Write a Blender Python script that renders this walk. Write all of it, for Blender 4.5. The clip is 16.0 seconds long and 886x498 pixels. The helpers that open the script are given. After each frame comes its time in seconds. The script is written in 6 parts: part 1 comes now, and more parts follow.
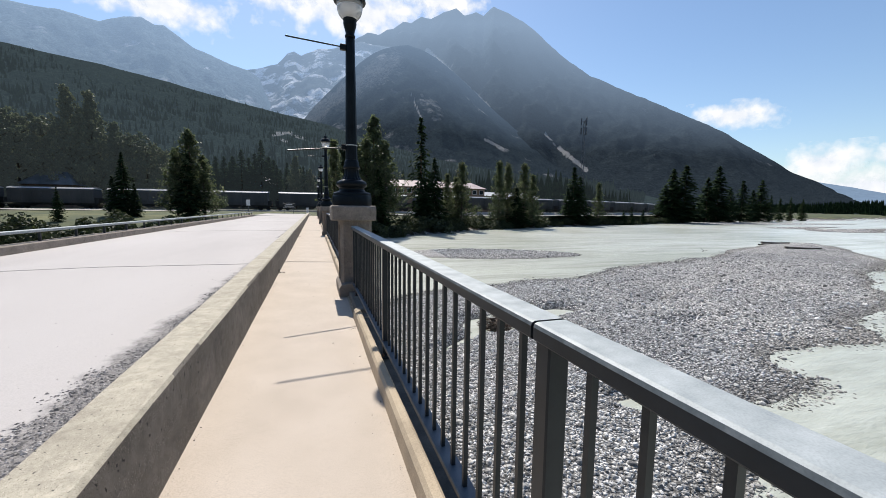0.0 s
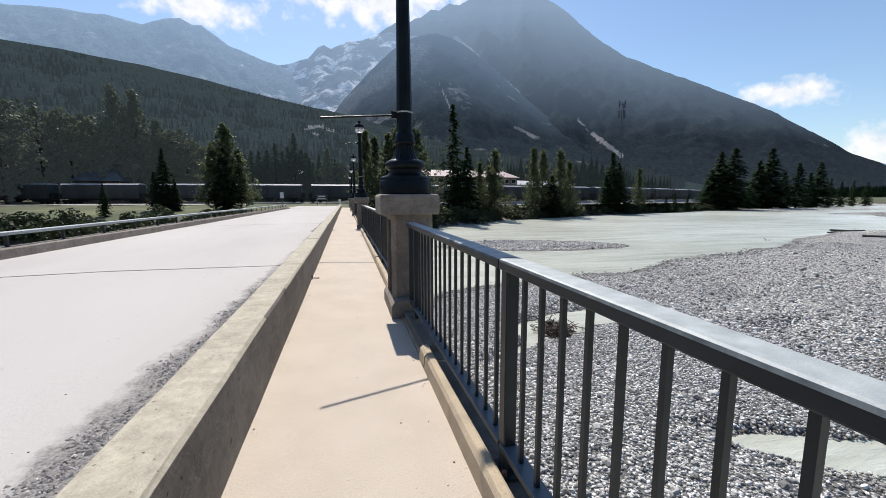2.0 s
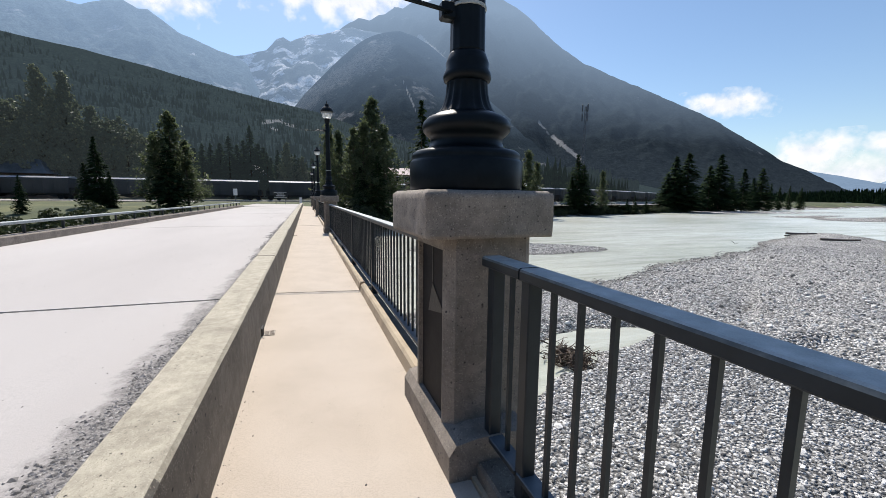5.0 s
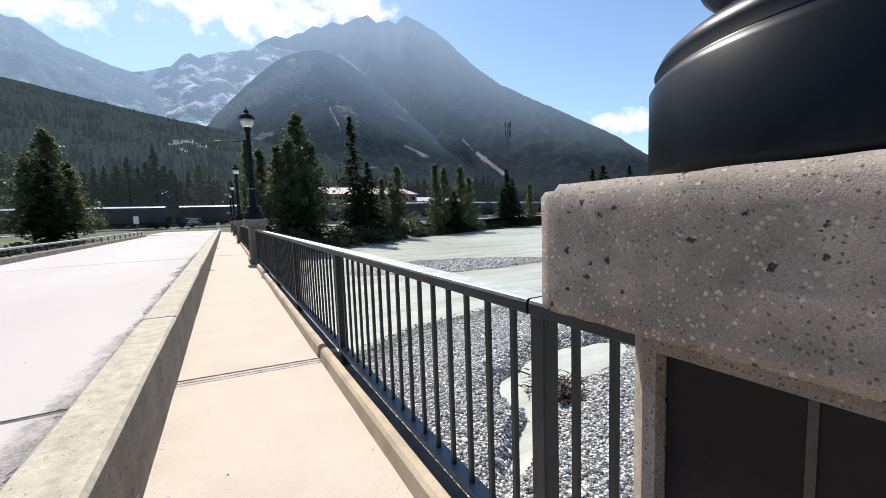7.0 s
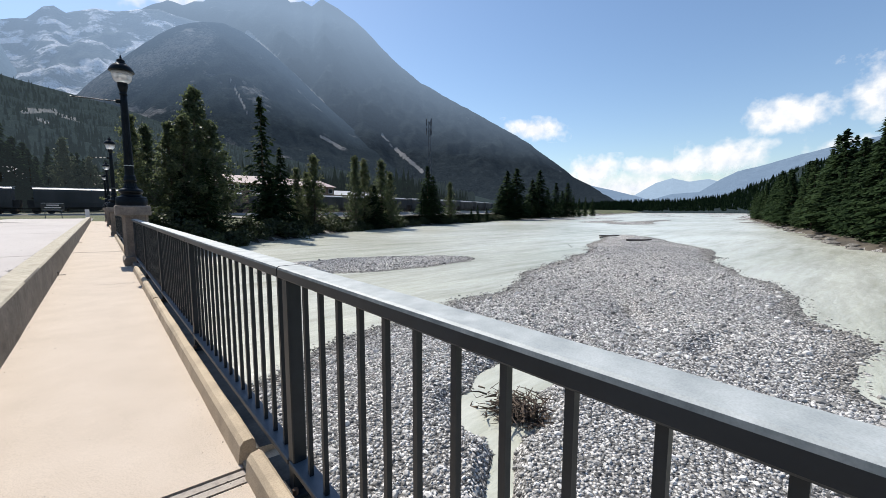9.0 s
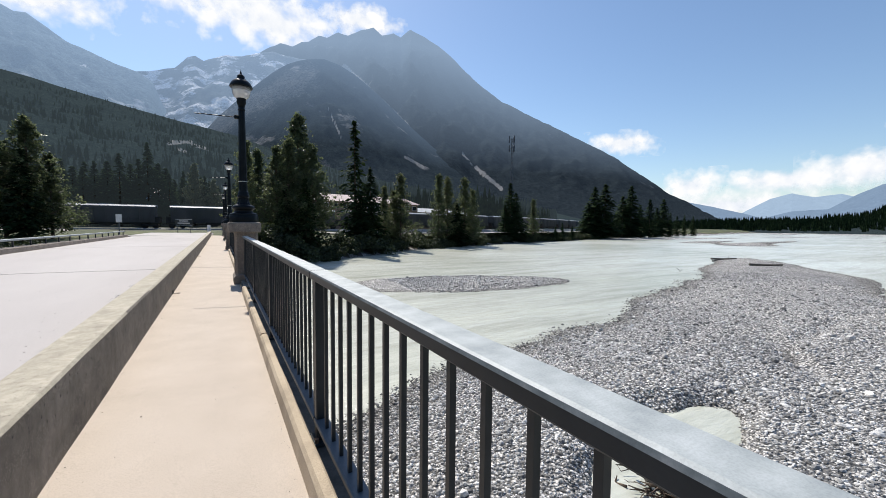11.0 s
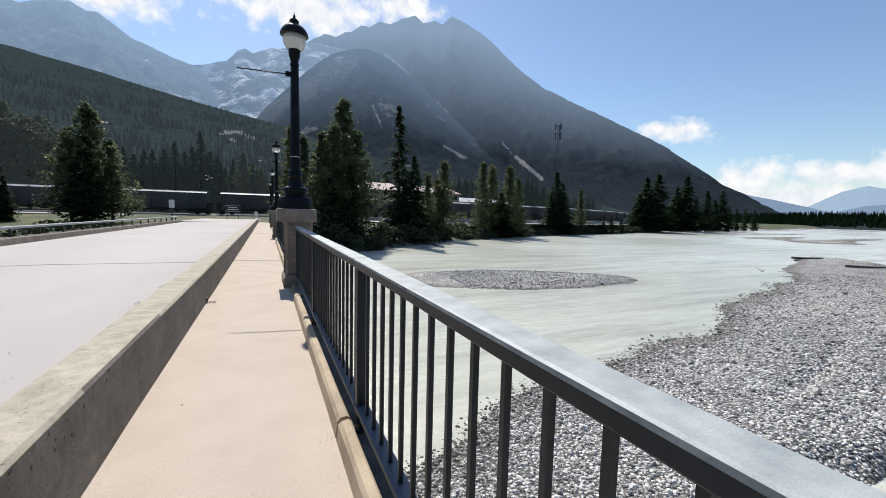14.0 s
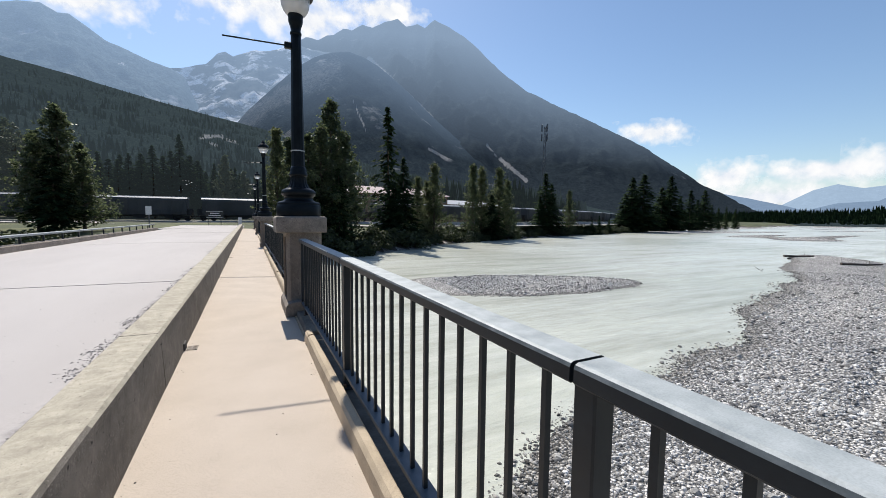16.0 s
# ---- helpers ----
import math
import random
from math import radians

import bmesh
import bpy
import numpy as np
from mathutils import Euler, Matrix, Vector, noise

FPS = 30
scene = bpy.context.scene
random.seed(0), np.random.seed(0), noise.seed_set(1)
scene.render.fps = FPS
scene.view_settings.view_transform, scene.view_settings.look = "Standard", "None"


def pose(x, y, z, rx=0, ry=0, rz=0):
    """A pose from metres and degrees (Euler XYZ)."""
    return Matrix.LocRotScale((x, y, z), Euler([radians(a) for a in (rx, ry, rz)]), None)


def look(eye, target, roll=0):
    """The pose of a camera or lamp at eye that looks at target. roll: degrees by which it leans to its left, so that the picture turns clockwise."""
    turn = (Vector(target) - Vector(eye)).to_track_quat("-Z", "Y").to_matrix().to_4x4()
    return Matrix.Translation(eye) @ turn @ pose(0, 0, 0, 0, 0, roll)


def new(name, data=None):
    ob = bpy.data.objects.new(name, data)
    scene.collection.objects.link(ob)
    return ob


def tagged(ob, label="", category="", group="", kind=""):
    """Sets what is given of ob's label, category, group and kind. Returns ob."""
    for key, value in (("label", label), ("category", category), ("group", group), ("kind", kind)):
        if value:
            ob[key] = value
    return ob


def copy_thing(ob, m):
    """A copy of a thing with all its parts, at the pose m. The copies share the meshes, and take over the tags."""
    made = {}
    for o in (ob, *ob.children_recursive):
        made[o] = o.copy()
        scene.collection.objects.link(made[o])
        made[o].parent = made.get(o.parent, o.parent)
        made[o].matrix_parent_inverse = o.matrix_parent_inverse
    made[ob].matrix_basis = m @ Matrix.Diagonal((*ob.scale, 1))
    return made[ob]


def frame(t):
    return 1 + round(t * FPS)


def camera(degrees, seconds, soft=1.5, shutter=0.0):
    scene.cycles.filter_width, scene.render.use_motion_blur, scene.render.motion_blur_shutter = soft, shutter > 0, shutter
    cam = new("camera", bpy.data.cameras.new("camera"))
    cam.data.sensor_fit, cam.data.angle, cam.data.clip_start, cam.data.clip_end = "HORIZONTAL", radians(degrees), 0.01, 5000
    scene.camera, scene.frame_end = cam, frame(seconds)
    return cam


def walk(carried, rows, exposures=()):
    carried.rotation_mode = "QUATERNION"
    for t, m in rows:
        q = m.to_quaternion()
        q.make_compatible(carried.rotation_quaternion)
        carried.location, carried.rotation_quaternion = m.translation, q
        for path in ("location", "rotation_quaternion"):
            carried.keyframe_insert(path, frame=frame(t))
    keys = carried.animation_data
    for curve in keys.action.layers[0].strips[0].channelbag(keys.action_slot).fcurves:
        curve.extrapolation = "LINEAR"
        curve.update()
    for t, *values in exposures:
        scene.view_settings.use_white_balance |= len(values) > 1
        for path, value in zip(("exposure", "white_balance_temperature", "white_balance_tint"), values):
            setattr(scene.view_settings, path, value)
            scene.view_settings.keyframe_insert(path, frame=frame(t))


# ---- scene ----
cam = camera(97.5, 16.0, soft=0.7)
PATH = [
    (0, (0.097, 1.381, 1.369), (0.722, 3.269, 1.161), 0.7),
    (0.5, (0.096, 1.848, 1.348), (0.67, 3.751, 1.133), 0.5),
    (1, (0.027, 2.254, 1.342), (0.55, 4.17, 1.106), 0.7),
    (1.5, (-0.006, 2.698, 1.355), (0.482, 4.621, 1.103), 0.1),
    (2, (-0.029, 3.185, 1.345), (0.449, 5.11, 1.086), -0.2),
    (2.5, (-0.073, 3.666, 1.302), (0.44, 5.577, 1.015), -0.3),
    (3, (-0.032, 4.135, 1.296), (0.565, 6.02, 0.997), 0.5),
    (5.3, (-0.178, 6.227, 1.358), (0.505, 8.09, 1.108), 0.6),
    (5.5, (-0.15, 6.433, 1.337), (0.582, 8.278, 1.094), 0.3),
    (6, (-0.118, 6.915, 1.366), (0.752, 8.702, 1.145), -0.0),
    (6.5, (-0.164, 7.367, 1.385), (0.787, 9.115, 1.183), -0.9),
    (7, (-0.173, 7.835, 1.349), (0.797, 9.574, 1.169), -2.0),
    (7.5, (-0.146, 8.25, 1.346), (0.863, 9.969, 1.187), -2.3),
    (8, (-0.079, 8.658, 1.351), (1.154, 10.221, 1.166), -0.9),
    (8.5, (0.041, 9.153, 1.344), (1.364, 10.639, 1.139), 0.3),
    (9, (0.075, 9.618, 1.323), (1.39, 11.111, 1.119), 0.1),
    (9.5, (0.104, 10.051, 1.333), (1.346, 11.609, 1.15), -0.5),
    (10, (0.143, 10.496, 1.346), (1.287, 12.128, 1.185), -0.8),
    (12.3, (0.247, 12.505, 1.346), (1.123, 14.299, 1.228), 1.2),
    (12.5, (0.264, 12.65, 1.373), (1.131, 14.448, 1.243), 0.9),
    (13, (0.223, 13.079, 1.34), (1.074, 14.884, 1.205), 1.4),
    (13.5, (0.194, 13.518, 1.338), (1.025, 15.33, 1.177), 1.5),
    (14, (0.174, 13.991, 1.341), (1.001, 15.804, 1.168), 1.4),
    (14.5, (0.138, 14.404, 1.379), (0.991, 16.206, 1.222), 1.5),
    (15, (0.165, 14.844, 1.368), (1.046, 16.634, 1.238), 1.2),
    (15.5, (0.106, 15.309, 1.36), (0.993, 17.097, 1.23), 0.8),
    (16, (0.007, 15.698, 1.389), (0.898, 17.482, 1.231), 0.6),
]
walk(cam, [(t, look(eye, target, roll)) for t, eye, target, roll in PATH],
     [(0, 0.1), (5.5, 0.14), (6.3, 0.26), (7, 0.38), (7.6, 0.34), (8.3, 0.2), (9.5, 0.13), (12.5, 0.04), (16, 0.04)])

# ---- world and sun ----
SUN_EL, SUN_AZ = radians(50), radians(-0.7)          # azimuth from +y towards +x
world = bpy.data.worlds.new("world")
scene.world = world
world.use_nodes = True
wt = world.node_tree
sky = wt.nodes.new("ShaderNodeTexSky")
sky.sky_type, sky.sun_disc = "NISHITA", False
sky.sun_elevation, sky.sun_rotation = SUN_EL, SUN_AZ
sky.air_density, sky.dust_density, sky.ozone_density = 1.1, 0.4, 3.6
wt.links.new(sky.outputs[0], wt.nodes["Background"].inputs[0])
wt.nodes["Background"].inputs[1].default_value = 0.13
sun = new("sun", bpy.data.lights.new("sun", "SUN"))
sun.data.energy, sun.data.angle, sun.data.color = 5.4, radians(0.5), (1.0, 0.945, 0.868)
sun.matrix_world = look((40 * math.sin(SUN_AZ), 40 * math.cos(SUN_AZ), 48), (0, 0, 0))


# ---- materials ----
def material(name, rough=0.8, metal=0.0):
    m = bpy.data.materials.new(name)
    m.use_nodes = True
    b = m.node_tree.nodes["Principled BSDF"]
    b.inputs["Roughness"].default_value, b.inputs["Metallic"].default_value = rough, metal
    return m, m.node_tree, b


def noise_node(nt, scale, detail=4.0, coord="Object", stretch=None, rough=0.55):
    tc = nt.nodes.new("ShaderNodeTexCoord")
    n = nt.nodes.new("ShaderNodeTexNoise")
    n.inputs["Scale"].default_value, n.inputs["Detail"].default_value, n.inputs["Roughness"].default_value = scale, detail, rough
    if stretch:
        mp = nt.nodes.new("ShaderNodeMapping")
        mp.inputs["Scale"].default_value = stretch
        nt.links.new(tc.outputs[coord], mp.inputs[0])
        nt.links.new(mp.outputs[0], n.inputs["Vector"])
    else:
        nt.links.new(tc.outputs[coord], n.inputs["Vector"])
    return n


def ramp(nt, source, stops):
    r = nt.nodes.new("ShaderNodeValToRGB")
    while len(r.color_ramp.elements) < len(stops):
        r.color_ramp.elements.new(0.5)
    for e, (p, c) in zip(r.color_ramp.elements, stops):
        e.position, e.color = p, (*c, 1)
    nt.links.new(source, r.inputs[0])
    return r


def mix(nt, fac, a, b, mode="MIX"):
    m = nt.nodes.new("ShaderNodeMix")
    m.data_type, m.blend_type = "RGBA", mode
    for sock, v in ((m.inputs[0], fac), (m.inputs[6], a), (m.inputs[7], b)):
        if isinstance(v, (int, float)):
            sock.default_value = v
        elif isinstance(v, tuple):
            sock.default_value = (*v, 1)
        else:
            nt.links.new(v, sock)
    return m.outputs[2]


def bump(nt, b, source, strength, dist=0.02, after=None):
    n = nt.nodes.new("ShaderNodeBump")
    n.inputs["Strength"].default_value, n.inputs["Distance"].default_value = strength, dist
    nt.links.new(source, n.inputs["Height"])
    if after:
        nt.links.new(after.outputs[0], n.inputs["Normal"])
    nt.links.new(n.outputs[0], b.inputs["Normal"])
    return n


def two_scale(name, base, dark, light, big=0.6, fine=40.0, rough=0.85, metal=0.0, relief=0.25, dist=0.01, stretch=None, grain_low=0.72):
    """Colour that drifts over a broad noise and is grained by a fine one."""
    m, nt, b = material(name, rough, metal)
    broad, grain = noise_node(nt, big, 5, stretch=stretch), noise_node(nt, fine, 4)
    c = ramp(nt, broad.outputs[0], [(0.3, dark), (0.5, base), (0.72, light)])
    g = ramp(nt, grain.outputs[0], [(0.25, (grain_low,) * 3), (0.6, (1.0, 1.0, 1.0))])
    nt.links.new(mix(nt, 1.0, c.outputs[0], g.outputs[0], "MULTIPLY"), b.inputs["Base Color"])
    bump(nt, b, grain.outputs[0], relief, dist)
    return m


def pitted(name, base, dark, light, pits, aggregate=70.0, keep=0.5, bright=1.5):
    """Rough concrete: broad stains, sandy grain, pale and dark aggregate specks, and small dark voids."""
    m, nt, b = material(name, 0.92)
    tc = nt.nodes.new("ShaderNodeTexCoord")
    broad, grain, mid = noise_node(nt, 2.3, 6), noise_node(nt, 420, 3, rough=0.7), noise_node(nt, 14, 6, rough=0.65)
    c = ramp(nt, broad.outputs[0], [(0.3, dark), (0.5, base), (0.7, light)])
    g = ramp(nt, grain.outputs[0], [(0.3, (0.66, 0.66, 0.66)), (0.7, (1.22, 1.22, 1.22))])
    k = ramp(nt, mid.outputs[0], [(0.3, (0.74, 0.73, 0.72)), (0.7, (1.18, 1.18, 1.18))])
    col = mix(nt, 1.0, mix(nt, 1.0, c.outputs[0], g.outputs[0], "MULTIPLY"), k.outputs[0], "MULTIPLY")

    def specks(scale, size, soft, keep):
        v = nt.nodes.new("ShaderNodeTexVoronoi")
        v.inputs["Scale"].default_value = scale
        warp = noise_node(nt, scale * 1.7, 3, rough=0.7)
        shift = nt.nodes.new("ShaderNodeVectorMath")
        shift.operation = "MULTIPLY_ADD"
        nt.links.new(warp.outputs["Color"], shift.inputs[0])
        shift.inputs[1].default_value = (1.1 / scale,) * 3
        nt.links.new(tc.outputs["Object"], shift.inputs[2])
        nt.links.new(shift.outputs[0], v.inputs["Vector"])
        near = ramp(nt, v.outputs["Distance"], [(size, (1, 1, 1)), (size + soft, (0, 0, 0))])
        sep = nt.nodes.new("ShaderNodeSeparateColor")
        nt.links.new(v.outputs["Color"], sep.inputs[0])
        some = ramp(nt, sep.outputs[0], [(keep, (1, 1, 1)), (keep + 0.01, (0, 0, 0))])
        return mix(nt, 1.0, near.outputs[0], some.outputs[0], "MULTIPLY")

    pale = specks(aggregate, 0.24, 0.14, 0.3)
    col = mix(nt, pale, col, tuple(min(1, v * bright) for v in light))
    dim = specks(aggregate * 1.3, 0.25, 0.12, 0.3)
    col = mix(nt, dim, col, tuple(v * 0.45 for v in dark))
    hole = specks(pits, 0.17, 0.06, keep)
    col = mix(nt, hole, col, (0.03, 0.026, 0.024))
    nt.links.new(col, b.inputs["Base Color"])
    inv = nt.nodes.new("ShaderNodeMath")
    inv.operation = "SUBTRACT"
    inv.inputs[0].default_value = 1.0
    nt.links.new(hole, inv.inputs[1])
    first = bump(nt, b, inv.outputs[0], 0.7, 0.006)
    second = bump(nt, b, mid.outputs[0], 0.3, 0.008, first)
    bump(nt, b, grain.outputs[0], 0.4, 0.003, second)
    return m


WALK = two_scale("walk_concrete", (0.525, 0.445, 0.364), (0.487, 0.411, 0.334), (0.56, 0.478, 0.396), 2.0, 160, 0.9, relief=0.2, dist=0.003)
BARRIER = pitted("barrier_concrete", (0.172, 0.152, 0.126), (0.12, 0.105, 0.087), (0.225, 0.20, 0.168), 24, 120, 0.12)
# Pale top against darker sides puts sun and shade into the concrete colour.
BARTOP = pitted("dusty_sunlit_barrier_top", (0.455, 0.41, 0.32), (0.38, 0.34, 0.265), (0.50, 0.45, 0.355), 55, 150, 0.12, 1.1)
# Shade on the ledge behind the kerb, painted as a dark colour.
LEDGESHADE = two_scale("shaded_ledge", (0.10, 0.09, 0.077), (0.065, 0.058, 0.05), (0.15, 0.135, 0.115), 5, 60, 0.9)
CURB = two_scale("kerb_concrete", (0.48, 0.385, 0.27), (0.36, 0.29, 0.205), (0.55, 0.45, 0.325), 3.0, 130, 0.9, relief=0.3, dist=0.004)
PIER = pitted("pier_concrete", (0.265, 0.225, 0.188), (0.195, 0.165, 0.137), (0.335, 0.288, 0.243), 42, 120, 0.14, 1.25)
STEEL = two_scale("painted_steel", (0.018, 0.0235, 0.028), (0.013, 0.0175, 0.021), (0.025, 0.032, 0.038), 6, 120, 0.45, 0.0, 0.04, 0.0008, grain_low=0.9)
# Pale rail top: sunlight is put into the colour, with some mottled wear.
RAILTOP = two_scale("worn_sunlit_steel", (0.37, 0.40, 0.40), (0.29, 0.32, 0.325), (0.46, 0.49, 0.49), 14, 260, 0.62, 0.05, 0.16, 0.001, grain_low=0.8)
BLACK = two_scale("black_lamp_paint", (0.0065, 0.0095, 0.012), (0.0045, 0.0065, 0.0085), (0.010, 0.0145, 0.0175), 5, 50, 0.36, 0.0, 0.05, 0.001)
PANEL = two_scale("dark_panel", (0.02, 0.017, 0.017), (0.013, 0.011, 0.011), (0.028, 0.024, 0.023), 4, 30, 0.7, 0.0, 0.05, 0.001)
JOINT = two_scale("joint_seal", (0.05, 0.046, 0.042), (0.03, 0.028, 0.026), (0.10, 0.09, 0.08), 8, 60, 0.8)
RUST = two_scale("rusty_steel", (0.13, 0.075, 0.045), (0.08, 0.05, 0.035), (0.2, 0.12, 0.07), 9, 60, 0.8)
BARK = two_scale("bark", (0.10, 0.075, 0.055), (0.06, 0.045, 0.035), (0.15, 0.12, 0.09), 3, 30, 0.95, relief=0.6, dist=0.03)
TWIG = two_scale("driftwood", (0.075, 0.052, 0.036), (0.03, 0.022, 0.016), (0.2, 0.15, 0.11), 9, 60, 0.9)
LOG = two_scale("weathered_log", (0.10, 0.085, 0.075), (0.06, 0.05, 0.045), (0.17, 0.15, 0.13), 2, 30, 0.9)
PLATE = two_scale("joint_plate", (0.34, 0.295, 0.25), (0.2, 0.17, 0.15), (0.42, 0.37, 0.31), 9, 60, 0.7)
# Sunlight on the bottom rail's upper face, put into the colour.
STEELTOP = two_scale("sunlit_steel_top", (0.09, 0.11, 0.13), (0.07, 0.09, 0.105), (0.12, 0.145, 0.165), 6, 120, 0.45, 0.1, 0.04, 0.0008, grain_low=0.9)
# Bevel colour painted between the lit top and the shaded side.
RAILEDGE = two_scale("half_lit_rail_edge", (0.12, 0.14, 0.15), (0.08, 0.095, 0.105), (0.19, 0.21, 0.22), 20, 260, 0.8, 0.0, 0.1, 0.001, grain_low=0.85)
DRAIN = two_scale("weathered_grate", (0.36, 0.31, 0.26), (0.22, 0.17, 0.13), (0.45, 0.40, 0.35), 20, 80, 0.7, 0.1)
PANELMARK = two_scale("panel_mark", (0.05, 0.042, 0.035), (0.035, 0.029, 0.024), (0.065, 0.055, 0.047), 9, 40, 0.6)
ROCK = pitted("shore_rock", (0.16, 0.15, 0.135), (0.10, 0.095, 0.085), (0.23, 0.215, 0.195), 4, 12, 0.2)
for dull, level in ((RAILEDGE, 0.15), (BLACK, 0.14), (PANEL, 0.15), (STEEL, 0.3)):
    dull.node_tree.nodes["Principled BSDF"].inputs["Specular IOR Level"].default_value = level
def road_material():
    """Pale dusty wearing course, chipped here and there, with a ragged band of dark grit along the barrier."""
    m, nt, b = material("road_asphalt", 0.92)
    broad = noise_node(nt, 0.35, 6, stretch=(1, 0.25, 1))
    grain = noise_node(nt, 130, 3)
    c = ramp(nt, broad.outputs[0], [(0.3, (0.44, 0.405, 0.385)), (0.55, (0.495, 0.46, 0.437)), (0.75, (0.53, 0.495, 0.472))])
    g = ramp(nt, grain.outputs[0], [(0.3, (0.80, 0.80, 0.80)), (0.6, (1, 1, 1))])
    col = mix(nt, 1.0, c.outputs[0], g.outputs[0], "MULTIPLY")
    chip = noise_node(nt, 8.0, 6, rough=0.78)
    h = ramp(nt, chip.outputs[0], [(0.27, (0.22, 0.21, 0.2)), (0.31, (1, 1, 1))])
    col = mix(nt, 1.0, col, h.outputs[0], "MULTIPLY")
    # grit band: position across the road, its edge broken up by two noises
    geo = nt.nodes.new("ShaderNodeNewGeometry")
    sep = nt.nodes.new("ShaderNodeSeparateXYZ")
    nt.links.new(geo.outputs["Position"], sep.inputs[0])
    edge = noise_node(nt, 5.5, 7, rough=0.75, stretch=(1, 0.8, 1))
    slow = noise_node(nt, 0.28, 3, stretch=(0.01, 1, 1))
    a = nt.nodes.new("ShaderNodeMath")
    a.operation = "MULTIPLY_ADD"
    nt.links.new(edge.outputs[0], a.inputs[0])
    a.inputs[1].default_value = 0.62
    nt.links.new(sep.outputs[0], a.inputs[2])
    a2 = nt.nodes.new("ShaderNodeMath")
    a2.operation = "MULTIPLY_ADD"
    nt.links.new(slow.outputs[0], a2.inputs[0])
    a2.inputs[1].default_value = 0.5
    nt.links.new(a.outputs[0], a2.inputs[2])
    mr = nt.nodes.new("ShaderNodeMapRange")
    mr.inputs[1].default_value, mr.inputs[2].default_value = -1.20, -1.02
    # further along the bridge the traffic has thrown less grit aside
    thin = nt.nodes.new("ShaderNodeMapRange")
    thin.inputs[1].default_value, thin.inputs[2].default_value, thin.inputs[3].default_value, thin.inputs[4].default_value = 4.0, 14.0, 0.0, 0.31
    nt.links.new(sep.outputs[1], thin.inputs[0])
    a3 = nt.nodes.new("ShaderNodeMath")
    a3.operation = "SUBTRACT"
    nt.links.new(a2.outputs[0], a3.inputs[0])
    nt.links.new(thin.outputs[0], a3.inputs[1])
    nt.links.new(a3.outputs[0], mr.inputs[0])
    grit = noise_node(nt, 60, 6, rough=0.85)
    gc = ramp(nt, grit.outputs[0], [(0.36, (0.05, 0.046, 0.044)), (0.46, (0.17, 0.158, 0.15)), (0.56, (0.28, 0.262, 0.25)), (0.7, (0.44, 0.41, 0.39))])
    col = mix(nt, mr.outputs[0], col, gc.outputs[0])
    nt.links.new(col, b.inputs["Base Color"])
    first = bump(nt, b, grit.outputs[0], 0.35, 0.008)
    bump(nt, b, grain.outputs[0], 0.3, 0.004, first)
    return m


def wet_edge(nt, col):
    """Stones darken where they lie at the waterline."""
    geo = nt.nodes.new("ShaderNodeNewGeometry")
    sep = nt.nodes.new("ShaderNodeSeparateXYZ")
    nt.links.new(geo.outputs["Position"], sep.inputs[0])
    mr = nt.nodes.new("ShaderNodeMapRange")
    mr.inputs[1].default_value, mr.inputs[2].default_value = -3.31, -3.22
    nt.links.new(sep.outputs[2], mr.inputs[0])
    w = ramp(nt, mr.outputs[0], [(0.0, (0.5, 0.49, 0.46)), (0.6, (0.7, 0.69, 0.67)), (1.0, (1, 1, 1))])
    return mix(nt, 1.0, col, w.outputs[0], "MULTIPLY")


def gravel_material():
    m, nt, b = material("river_gravel", 0.85)
    tc = nt.nodes.new("ShaderNodeTexCoord")
    v = nt.nodes.new("ShaderNodeTexVoronoi")
    v.inputs["Scale"].default_value = 13.0
    v2 = nt.nodes.new("ShaderNodeTexVoronoi")
    v2.inputs["Scale"].default_value = 24.0
    for n in (v, v2):
        nt.links.new(tc.outputs["Object"], n.inputs["Vector"])
    broad = noise_node(nt, 0.12, 5)
    sep = nt.nodes.new("ShaderNodeSeparateColor")
    nt.links.new(v.outputs["Color"], sep.inputs[0])
    stone = ramp(nt, sep.outputs[0], [(0.0, (0.2, 0.197, 0.19)), (0.35, (0.46, 0.45, 0.435)), (0.75, (0.68, 0.665, 0.64)), (1.0, (0.86, 0.845, 0.82))])
    gap = ramp(nt, v.outputs["Distance"], [(0.38, (1, 1, 1)), (0.6, (0.22, 0.22, 0.22))])
    col = mix(nt, 1.0, stone.outputs[0], gap.outputs[0], "MULTIPLY")
    tone = ramp(nt, broad.outputs[0], [(0.35, (0.78, 0.78, 0.80)), (0.6, (1.22, 1.2, 1.17))])
    col = mix(nt, 1.0, col, tone.outputs[0], "MULTIPLY")
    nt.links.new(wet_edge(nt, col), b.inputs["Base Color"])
    inv = nt.nodes.new("ShaderNodeMath")
    inv.operation = "SUBTRACT"
    inv.inputs[0].default_value = 1.0
    nt.links.new(v.outputs["Distance"], inv.inputs[1])
    first = bump(nt, b, inv.outputs[0], 1.0, 0.09)
    bump(nt, b, v2.outputs["Distance"], 0.4, 0.02, first)
    return m


def stone_material():
    m, nt, b = material("river_stone", 0.8)
    geo = nt.nodes.new("ShaderNodeNewGeometry")
    c = ramp(nt, geo.outputs["Random Per Island"], [(0.0, (0.09, 0.088, 0.085)), (0.3, (0.27, 0.265, 0.255)), (0.7, (0.52, 0.51, 0.49)), (0.95, (0.8, 0.785, 0.76))])
    grain = noise_node(nt, 25, 4)
    g = ramp(nt, grain.outputs[0], [(0.3, (0.75, 0.75, 0.75)), (0.65, (1.05, 1.05, 1.05))])
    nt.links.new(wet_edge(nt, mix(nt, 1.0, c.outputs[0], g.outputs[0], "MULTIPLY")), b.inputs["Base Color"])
    bump(nt, b, grain.outputs[0], 0.3, 0.01)
    return m


